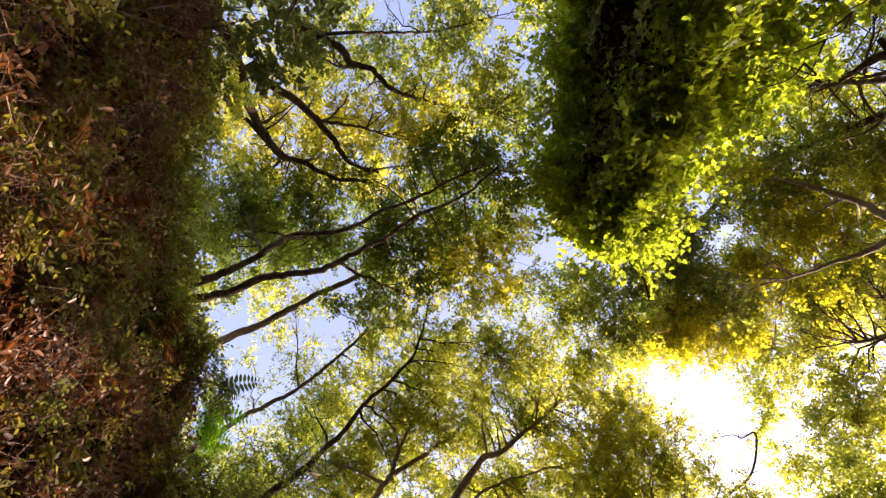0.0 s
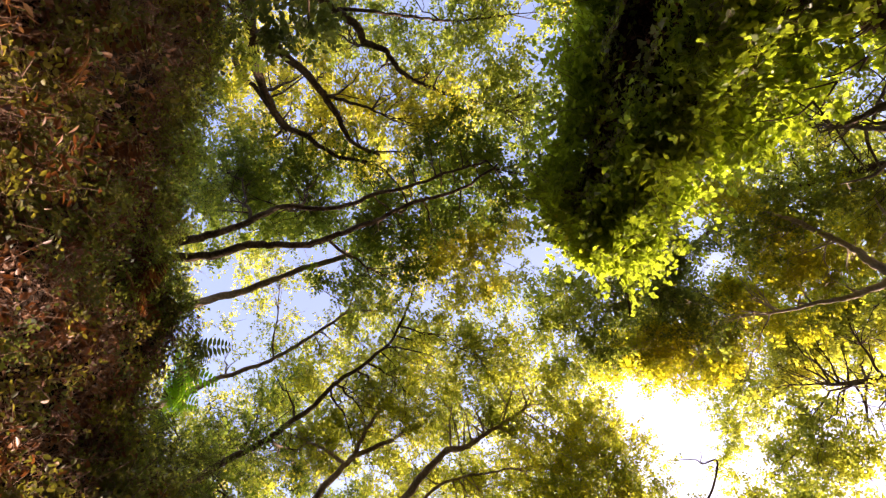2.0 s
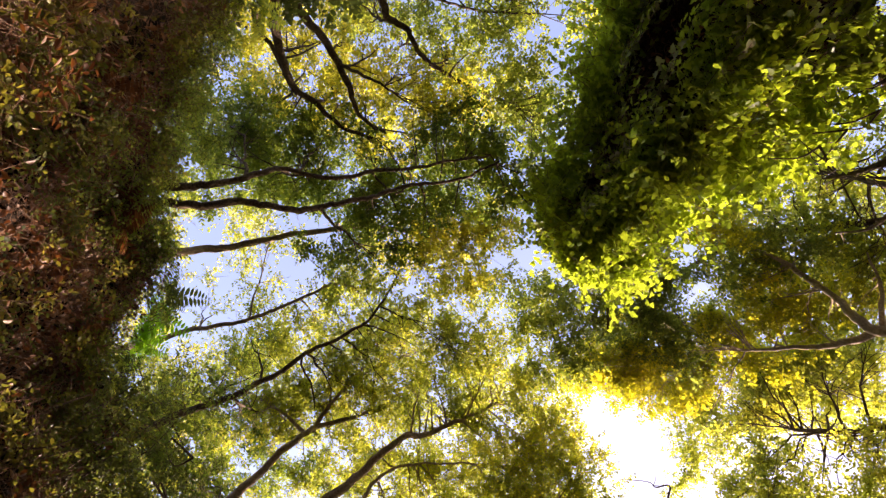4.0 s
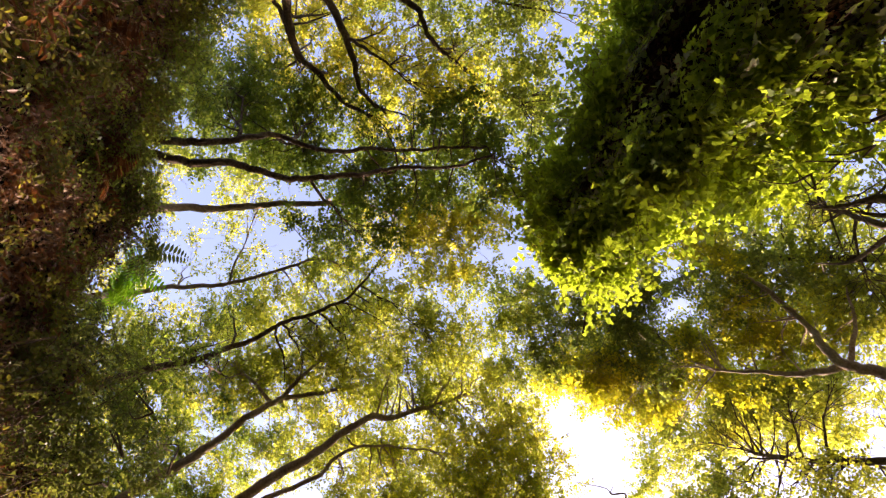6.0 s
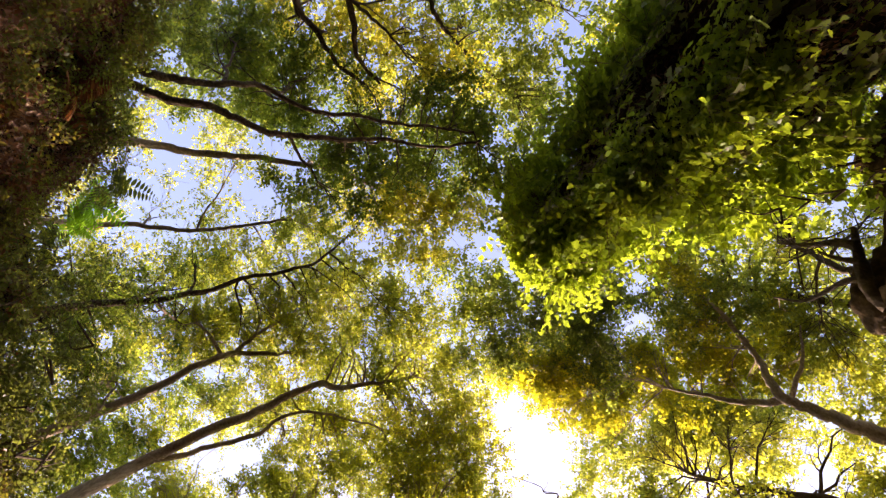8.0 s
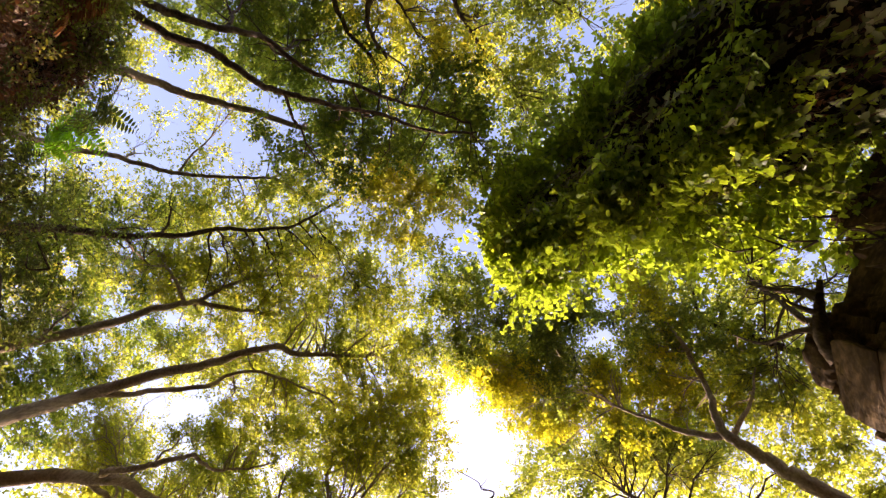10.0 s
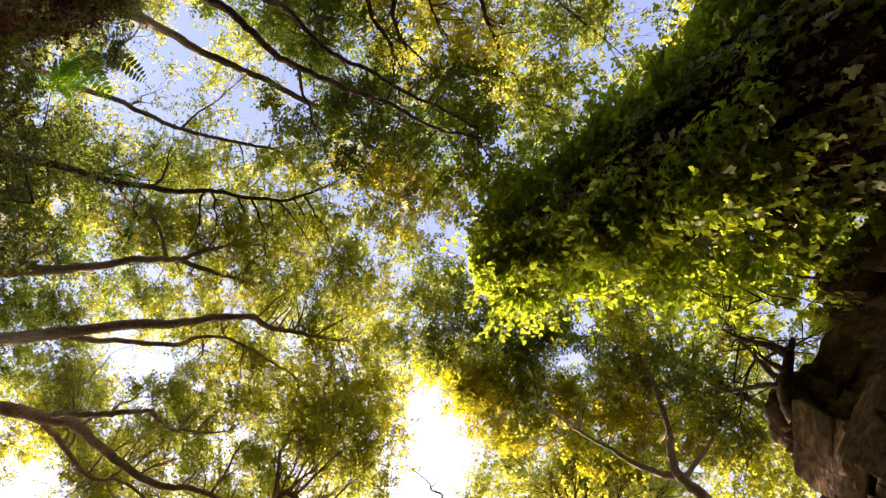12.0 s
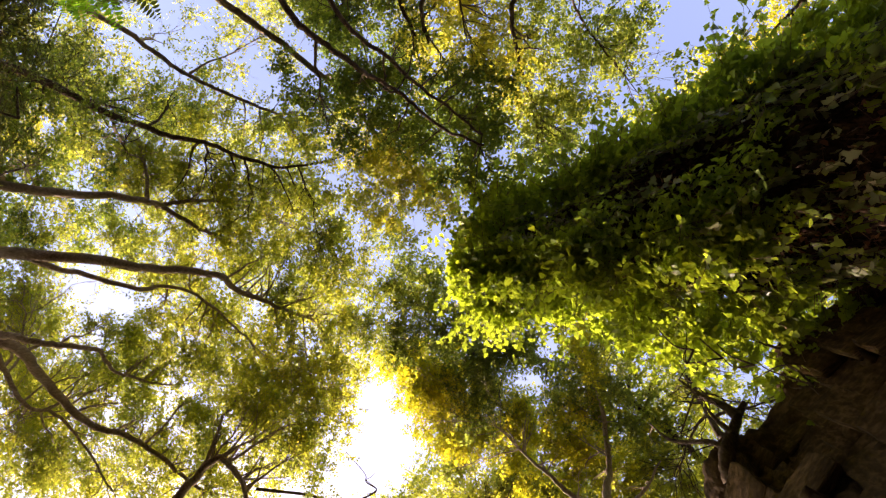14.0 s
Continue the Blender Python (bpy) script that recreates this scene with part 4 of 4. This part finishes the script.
plan_tree(15, 'stout tree with rising boughs and light green leaves',
     [(0.14, 0.04, [(6.51, -10.31, 11), (5.5, -9.06, 11.6), (5, -8.37, 12.2), (4.58, -7.67, 12.8), (4.05, -7.03, 13.4), (3.9, -7, 14), (3.24, -6.76, 14.6), (2.58, -6.34, 15.2)]),
      (0.07, 0.02, [(4.15, -7.2, 13.8), (4.15, -6.76, 14.23), (3.83, -5.91, 14.65), (3.33, -5.39, 15.08), (2.73, -5.01, 15.5)]),
      (0.06, 0.02, [(4.36, -7.35, 13.8), (5.22, -7.21, 14.13), (6.06, -7.2, 14.47), (6.87, -7.33, 14.8)])],
     [(8.64, -11.09, 15.37, 1.29, 0.8), (10.09, -11.03, 15.37, 1.33, 0.8), (7.6, -9.56, 15.02, 1.19, 0.7), (6.84, -8.26, 14.74, 1.11, 0.7),
      (5.67, -7.18, 14.46, 1.03, 0.7), (6.07, -11.26, 14.86, 1.08, 0.7), (5.72, -6.38, 14.89, 1.04, 0.7), (4.41, -5.62, 14.45, 0.96, 0.8),
      (3.7, -4.73, 14.46, 0.93, 0.8), (3.12, -4.66, 15.6, 0.99, 0.9), (3.16, -5.89, 15.18, 0.99, 0.8), (4.17, -6.46, 14.68, 0.89, 0.7),
      (2.05, -3.99, 14.92, 0.83, 0.9), (1.42, -3.8, 15.57, 0.86, 0.9), (5.98, -5.29, 15.48, 0.84, 0.6), (4.6, -4.23, 15.41, 0.79, 0.6),
      (3.32, -3.55, 14.87, 0.65, 0.6), (0.72, -3.86, 14.99, 0.55, 0.9)],
     LIGHT, bark=PALE_SUNLIT_BARK, size=0.084, density=0.8)
plan_tree(16, 'tall tree with a long forked bough over the way',
     [(0.15, 0.035, [(3.94, -9.39, 11.5), (3.05, -8.06, 12.08), (2.33, -7.24, 12.67), (1.71, -6.35, 13.25), (1.07, -6.08, 13.83), (0.42, -5.7, 14.42), (-0.35, -5.07, 15)]),
      (0.08, 0.02, [(3.76, -9.18, 11.75), (3.22, -8.76, 12.29), (2.27, -7.94, 12.83), (2.05, -7.6, 13.38), (1.63, -7.2, 13.92), (0.56, -6.94, 14.46), (-0.8, -6.8, 15)])],
     [(2.04, -8.25, 15.05, 1.04, 0.7), (0.81, -7.44, 14.81, 0.99, 0.7), (1.84, -6.01, 14.84, 0.96, 0.8), (0.94, -4.82, 14.85, 0.93, 0.9),
      (0.14, -4.62, 15.58, 0.87, 1), (0.29, -5.65, 15.16, 0.96, 0.8), (-0.96, -5.71, 15.21, 0.87, 0.6), (-1.61, -5.88, 14.8, 0.86, 0.55),
      (-2.31, -6.04, 15.22, 0.89, 0.55), (-2.86, -6.27, 14.55, 0.76, 1.3), (-1.4, -4.9, 15.5, 0.6, 1.2), (-1.9, -5.2, 15.4, 0.5, 1.3), (-2.2, -5.75, 15.2, 0.6, 1.3), (-3.25, -6.95, 15.0, 0.6, 1.4), (-3.55, -7.8, 15.2, 0.7, 1.4), (-2.2, -5.3, 15.5, 0.45, 1.3), (-1.05, -6.73, 14.46, 0.95, 0.8), (-0.21, -8.11, 15.42, 1.05, 0.8),
      (0.95, -8.4, 14.41, 1, 0.8), (-1.06, -4.9, 15.57, 0.78, 0.9), (-2.4, -7, 15.39, 0.92, 0.9), (0.11, -3.81, 15.34, 0.56, 0.7)],
     LIGHT, bark=PALE_SUNLIT_BARK, size=0.084, density=0.85)
plan_tree(17, 'old tree with heavy winding boughs',
     [(0.18, 0.04, [(4.57, -12.53, 11), (3.19, -10.99, 11.44), (2.52, -10.62, 11.88), (1.93, -10.46, 12.31), (1.06, -10.72, 12.75), (-0.01, -10.69, 13.19), (-0.82, -10.29, 13.62), (-1.87, -9.95, 14.06), (-3.04, -9.8, 14.5)]),
      (0.09, 0.02, [(2.39, -10.33, 11.6), (2.04, -10.04, 12), (1.55, -9.43, 12.4), (1.26, -9.15, 12.8), (0.78, -9.44, 13.2), (0.38, -9.31, 13.6), (-0.2, -8.88, 14)]),
      (0.09, 0.02, [(3.46, -11.65, 12), (2.59, -11.51, 12.33), (1.86, -11.7, 12.67), (0.96, -11.94, 13), (0.42, -11.7, 13.33), (-0.53, -11.63, 13.67), (-1.92, -11.74, 14)]),
      (0.12, 0.05, [(-2.83, -9.57, 13), (-2.49, -8.84, 13.12), (-2.21, -8.13, 13.25), (-2.89, -7.91, 13.38), (-3.75, -8.1, 13.5)])],
     [(3.98, -12.63, 14.65, 1.22, 0.8), (3.31, -12.1, 14.98, 1.2, 0.7), (2.13, -13.35, 14.83, 1.24, 0.6), (1.42, -11.56, 14.17, 1.12, 0.6),
      (0.37, -10.85, 14.26, 1.09, 0.6), (0.86, -10.08, 14.95, 1.1, 0.7), (0.45, -8.12, 13.91, 0.97, 0.7), (-0.8, -9.51, 14.89, 1.07, 0.7),
      (-0.76, -8.15, 14.86, 1.02, 0.8), (-1.98, -8.14, 14.46, 1.01, 0.8), (-1.85, -6.9, 14.26, 0.95, 0.9), (-1.73, -5.79, 14.23, 0.92, 0.9),
      (-2.5, -5.49, 14.21, 0.82, 1), (-3.29, -6.34, 14.43, 0.87, 0.8), (-3.18, -7.71, 14.51, 0.91, 0.7), (-0.09, -13.74, 14.56, 1.23, 0.7),
      (-1.31, -13.51, 15.09, 1.25, 0.7), (-0.62, -15.16, 14.85, 1.32, 0.8), (-1.88, -11.77, 14.65, 1.04, 0.7), (3.43, -13.86, 15.09, 1.28, 0.8),
      (4.78, -12.03, 14.16, 1.18, 0.8), (1.41, -13.62, 14.09, 1.33, 0.9), (0.64, -13.86, 14.64, 1.37, 0.8), (0.36, -14.16, 13.95, 1.35, 0.9),
      (-0.17, -12.3, 13.94, 1.14, 0.7), (-1.42, -10.1, 14.52, 1.08, 0.7), (-2.9, -9.33, 14.46, 0.95, 0.7)],
     LIGHT, bark=PALE_SUNLIT_BARK, size=0.084, density=0.8)
plan_tree(18, 'crooked tree with dark winding boughs and yellow leaves',
     [(0.14, 0.04, [(6.55, 3.75, 11), (6.48, 2.93, 11.43), (6.57, 2.55, 11.86), (6.51, 1.98, 12.29), (6.35, 1.36, 12.71), (5.9, 1.11, 13.14), (5.42, 0.91, 13.57), (4.66, 0.84, 14)]),
      (0.07, 0.03, [(6.96, 2.62, 11.5), (6.92, 2.37, 11.82), (6.71, 2.17, 12.15), (6.57, 1.68, 12.48), (6.32, 1.3, 12.8)]),
      (0.12, 0.03, [(6.25, 3.24, 11.3), (6, 2.86, 11.75), (5.37, 2.36, 12.2), (5.11, 1.9, 12.65), (4.89, 1.42, 13.1), (4.64, 1.1, 13.55), (4.34, 1.05, 14)]),
      (0.05, 0.02, [(5.27, 2.17, 12.4), (4.54, 2.06, 13), (3.89, 1.88, 13.6)])],
     [(6.6, 2.22, 13.79, 0.83, 0.9), (7.69, 3.03, 14.58, 0.81, 0.7), (5.81, 1.6, 13.78, 0.8, 0.9), (5.54, 2.7, 14.35, 0.84, 0.8),
      (4.96, 1.94, 14.44, 0.91, 1), (3.83, 1.53, 13.87, 0.76, 0.8), (3.83, 2.25, 13.93, 0.77, 0.8), (4.55, 2.84, 13.85, 0.7, 0.7),
      (5.79, 2.99, 13.53, 0.62, 0.5), (5.12, 1, 13.97, 0.7, 0.8), (7.57, 1.21, 13.69, 0.75, 0.6), (6.44, 0.87, 13.71, 0.72, 0.8),
      (3.01, 2.02, 13.62, 0.66, 0.8), (2.31, 2.12, 13.63, 0.65, 0.8)],
     GOLD, size=0.1, density=0.8)
plan_tree(19, 'tree with an arching bough and small grey-green leaves',
     [(0.11, 0.03, [(5.53, 4.36, 12), (4.66, 3.88, 12.43), (4.58, 3.62, 12.86), (4.17, 3.44, 13.29), (3.89, 3.12, 13.71), (3.43, 2.91, 14.14), (2.48, 2.79, 14.57), (1.34, 2.67, 15)]),
      (0.05, 0.02, [(5.43, 4.02, 12.3), (4.32, 4.19, 12.98), (3.48, 4.26, 13.65), (2.55, 4.51, 14.32), (1.32, 5.09, 15)])],
     [(5.93, 5.66, 15.44, 0.95, 0.8), (6.33, 4.52, 14.74, 0.8, 0.7), (4.96, 4.99, 15.12, 0.8, 0.5), (4.22, 4.22, 15.33, 0.88, 0.6),
      (5.22, 3.81, 15.26, 0.69, 0.5), (3.11, 4.95, 15.5, 0.99, 0.9), (2.3, 4.26, 15.43, 0.86, 0.8), (3.13, 3.88, 15.5, 0.87, 0.8),
      (1.98, 4.78, 14.43, 0.91, 1), (1.46, 5.33, 14.92, 0.76, 1), (2.51, 5.6, 14.98, 0.87, 1), (1.43, 3.21, 14.48, 0.88, 0.8),
      (1, 2.46, 14.41, 0.86, 0.9), (0.46, 3.21, 15.4, 0.74, 0.9), (0.63, 2.2, 15.58, 0.74, 0.9), (2.3, 3.32, 15.34, 0.75, 0.6),
      (3.44, 3.12, 14.78, 0.73, 0.7), (-0.13, 3.29, 15.25, 0.55, 0.8), (0.16, 1.48, 14.76, 0.61, 0.8)],
     GREEN, size=0.1, density=0.95)
plan_tree(20, 'spreading tree with glowing yellow leaves',
     [(0.2, 0.06, [(-11.05, 0.87, 12), (-9.22, 0.25, 12.46), (-8.48, 0.01, 12.91), (-8.06, -0.11, 13.37), (-7.49, -0.37, 13.83), (-7.35, -0.16, 14.29), (-7.18, 0.05, 14.74), (-6.78, 0.25, 15.2)]),
      (0.1, 0.03, [(-7.58, -0.37, 14), (-7.23, -0.94, 14.5), (-6.66, -1.33, 15), (-5.89, -1.83, 15.5)]),
      (0.08, 0.02, [(-6.78, 0.25, 15.2), (-6, 0.64, 15.47), (-5.1, 0.75, 15.73), (-4.55, 0.75, 16)]),
      (0.07, 0.02, [(-7.84, -0.31, 14.3), (-7.8, 0.56, 14.9), (-7.69, 1.31, 15.5)])],
     [(-2.58, -3.63, 15.66, 0.77, 1.2), (-5.0, -4.0, 15.2, 0.6, 1.3), (-2.6, -4.1, 15.3, 0.5, 1.4), (-3.3, -4.05, 15.5, 0.5, 1.4), (-3.19, -3.51, 14.91, 0.93, 1.3), (-4.06, -3.19, 15.53, 0.97, 1.3), (-4.6, -2.6, 14.85, 0.93, 1.2),
      (-4.6, -3.62, 15.21, 0.97, 1.1), (-5.25, -3.2, 14.84, 0.96, 1), (-5.35, -2.32, 15.39, 0.88, 1), (-3.87, -4.06, 15.54, 0.79, 1.2),
      (-5.54, -1.41, 15.13, 0.96, 1), (-6.53, -1.49, 15.66, 0.92, 0.9), (-6.75, -0.61, 15.53, 1.01, 0.9), (-5.64, -0.32, 15.04, 0.96, 0.9),
      (-7.26, -0.38, 15.28, 0.91, 0.8), (-7.67, 0.32, 15.45, 1.04, 0.9)],
     YELLOW, bark=PALE_SUNLIT_BARK, size=0.1, density=1.35)
plan_tree(21, 'broad green crown behind the ivy',
     [(0.16, 0.05, [(-12.29, 3.16, 14.5), (-10.19, 2.91, 15.02), (-9.16, 2.67, 15.53), (-7.74, 2, 16.05), (-5.48, 0.87, 16.57), (-3.95, -0.76, 17.08), (-2.7, -1.79, 17.6)])],
     [(-1.4, -3.9, 15.4, 0.6, 1.2), (-1.9, -4.35, 15.6, 0.5, 1.2), (0.17, -2.33, 15.83, 0.76, 1.2), (-0.62, -2.49, 16.2, 0.87, 1.2), (-1.37, -2.83, 16.3, 0.89, 1.3), (-0.59, -2.99, 15.73, 0.66, 1),
      (-1.74, -2.14, 15.85, 0.86, 1.3), (-2.76, -2.65, 16.63, 0.91, 1.3), (-2.01, -3.26, 15.77, 0.77, 1.2), (-3.28, -1.77, 15.83, 0.96, 1.3),
      (-3.78, -2.81, 16.65, 0.93, 1.2), (-4.46, -1.9, 16.32, 1.02, 1.2), (-3.93, -1.06, 16.07, 0.79, 1.2), (-3.39, -0.67, 16.21, 0.89, 1.2),
      (-4.96, 0.23, 16.36, 1.02, 0.9), (-5.42, 0.9, 15.98, 1.01, 0.9), (-6.22, 1.05, 15.84, 1.02, 0.9), (-4.91, 1.81, 16.49, 0.93, 0.8),
      (-6.08, 1.95, 16.37, 1.05, 0.8)],
     GREEN, size=0.095, density=0.9)
plan_tree(22, 'far tree in bright light with small leaves',
     [(0.15, 0.05, [(-10.11, -0.84, 12.5), (-9.8, -1.53, 13.62), (-9.46, -2.17, 14.75), (-9.05, -2.96, 15.88), (-8.32, -3.75, 17)])],
     [(-6.68, -4.1, 16.7, 1.11, 0.9), (-7.42, -3.42, 17.54, 1.17, 0.9), (-6.73, -4.82, 16.63, 1.01, 0.8), (-7.68, -4.35, 16.62, 1.14, 0.8),
      (-7.91, -2.56, 16.82, 1.13, 0.8), (-8.52, -3.42, 16.68, 1.16, 0.8), (-9.12, -2.33, 17.2, 1.19, 0.8), (-8.41, -1.35, 16.54, 1.01, 0.6),
      (-10.17, -2.16, 17.48, 1.12, 0.7), (-10.28, -3.25, 17.43, 1.13, 0.7), (-10.48, -2.3, 16.4, 0.96, 0.6), (-10.57, -1.28, 17.05, 0.74, 0.4),
      (-11.01, -0.73, 16.53, 0.73, 0.8), (-6.71, -5.69, 16.71, 0.92, 0.8), (-7.37, -2.17, 16.9, 0.9, 0.7), (-7.61, -5.52, 16, 1.13, 0.7),
      (-8.64, -6.77, 16.87, 1.23, 0.7), (-7.65, -6.86, 16.24, 1.05, 0.6), (-8.69, -7.77, 16.65, 1.24, 0.8), (-7.54, -7.95, 16.48, 1.09, 0.18),
      (-8.39, -5.16, 16.79, 1.07, 0.6), (-7.23, -5.59, 16.88, 0.7, 0.4)],
     LIGHT, size=0.1, density=1.15)
plan_tree(23, 'pale thicket tree with fine grey twigs',
     [(0.16, 0.04, [(-9.21, 3.02, 11.5), (-8, 2.84, 12.38), (-6.91, 2.5, 13.25), (-6.53, 2.64, 14.12), (-6.27, 2.77, 15)])],
     [(-6.56, 2.9, 16.86, 0.99, 0.6), (-7.55, 2.58, 16.86, 1.13, 0.6), (-8.62, 2.32, 16.81, 1.15, 0.7), (-7.69, 1.51, 16.26, 0.98, 0.8),
      (-8.64, 1.26, 16.08, 1.11, 0.8), (-9.57, 2.16, 16.95, 1.19, 0.8), (-7.7, 0.74, 16.61, 1, 0.7), (-9.4, 0.9, 16, 1.01, 0.7),
      (-10.09, 1.77, 16.91, 0.96, 0.7), (-6.21, 2.78, 16.44, 0.86, 0.8), (-6.42, 3.58, 16.57, 0.87, 0.8), (-7.54, 3.45, 16.91, 0.91, 0.7),
      (-7.36, 2.37, 16.25, 0.87, 0.7), (-8.23, 2.95, 16.59, 0.79, 0.7), (-5.33, 3.03, 16.36, 0.73, 0.8), (-5.89, 3.88, 16.76, 0.77, 0.8)],
     LIGHT, size=0.1, density=0.9, branches=3.0)
plan_tree(24, 'yellow-leaved tree beyond the ivy',
     [(0.06, 0.02, [(1.13, 9.8, 14), (0.71, 8.91, 14.67), (0.47, 8.27, 15.33), (0.52, 7.84, 16)])],
     [(0.47, 8.79, 16.33, 0.9, 0.9), (0.7, 7.72, 15.86, 0.74, 0.8), (0.07, 7.86, 16.2, 0.87, 0.8), (-0.15, 8.95, 16.36, 0.9, 0.8),
      (0.14, 9.78, 16.14, 0.92, 0.9), (-0.6, 9.78, 16.05, 0.91, 0.9), (-0.11, 6.97, 16.26, 0.64, 0.6), (0.63, 9.62, 16.22, 0.69, 0.7)],
     YELLOW, size=0.1, density=0.9, branches=0.6)
plan_tree(25, 'shadowed tree with dark grey-green leaves behind the bank',
     [(0.09, 0.03, [(8.79, -8.89, 11.5), (8.11, -8.06, 12), (7.33, -7.31, 12.5), (6.49, -6.51, 13)])],
     [(8.07, -7.82, 12.35, 0.92, 0.8), (7.61, -6.95, 12.45, 0.78, 0.6), (6.57, -7.26, 12.08, 0.84, 0.7), (6.06, -6.31, 11.84, 0.71, 0.5),
      (7.35, -8.39, 12.26, 1.01, 0.8), (7.35, -9.23, 11.92, 1.02, 0.8), (6.65, -9.05, 12.38, 0.92, 0.7), (8.31, -8.68, 12.08, 0.94, 0.9),
      (7.96, -10.7, 12.17, 1.11, 0.9), (7.08, -10.77, 12.58, 1, 0.7), (8.12, -6.55, 12.43, 0.59, 0.5), (7.56, -6.28, 12.48, 0.58, 0.4),
      (6.07, -9.66, 12.24, 0.82, 0.6), (7.44, -12.04, 12.45, 1.4, 0.9), (6.84, -12.46, 12.34, 1.4, 1), (5.75, -11.66, 12.08, 1.31, 0.9),
      (6.29, -12.56, 12.28, 1.38, 1), (5.41, -11.48, 12.5, 1.09, 0.6), (6.01, -10.75, 12.02, 0.95, 0.6)],
     MID, size=0.095, density=0.85)

# clearings between the crowns: x, y, radius
GAPS_SOUTH = [(4.25, 5.49, 0.52), (5.8, 3.63, 0.48), (1.03, 4.61, 0.57), (0.31, 3.4, 0.44), (0.02, 2.08, 0.5), (-0.05, 1.06, 0.49), (-0.2, -0.13, 0.46), (0.17, -1.17, 0.55), (0.77, -2.56, 0.47), (0.17, -2.85, 0.34), (8.86, -4.5, 1.33), (7.52, -4.09, 1.09), (6.57, -3.2, 0.83), (9.31, -5.6, 0.55), (9.94, -6.37, 0.65), (5.68, -3.34, 0.34), (2.17, -3.22, 0.24), (-4.48, -0.88, 0.45), (-2.99, -4.98, 0.5), (-3.81, -5.38, 0.77), (-4.72, -5.31, 0.95), (-5.16, -4.7, 0.69), (-4.75, -6.49, 0.8), (-4.51, -7.26, 0.72), (10.67, -4.95, 0.61), (-6.54, 2.8, 0.78), (-6.1, 2.18, 0.68), (-7.02, 2.13, 0.7), (-3.79, -4.64, 0.67), (-2.98, -4.68, 0.5)]
GAPS_NORTH = [(-2.65, -4.66, 0.33), (-3.32, -5.01, 0.59), (-4.18, -4.93, 0.76), (-5.1, -5.06, 0.87), (-4.45, -6.48, 0.88), (-4.53, -7.23, 0.54), (2.1, 6.1, 0.76), (1.58, 4.72, 0.57), (1.66, 7.39, 1.05), (1.35, 8.71, 1.1), (2.8, 4.09, 0.41), (0.48, 2.22, 0.47), (0.65, 3.11, 0.47), (0.52, -1.27, 0.46), (1.25, -2.64, 0.34), (8.95, -4.65, 0.67), (8.29, -5.77, 0.57), (9.8, -5.41, 0.79), (6.37, -3.47, 0.52), (2.83, -11.34, 0.3), (1, 6.27, 0.68)]
grow_all(GAPS_SOUTH + GAPS_NORTH, 15.4)
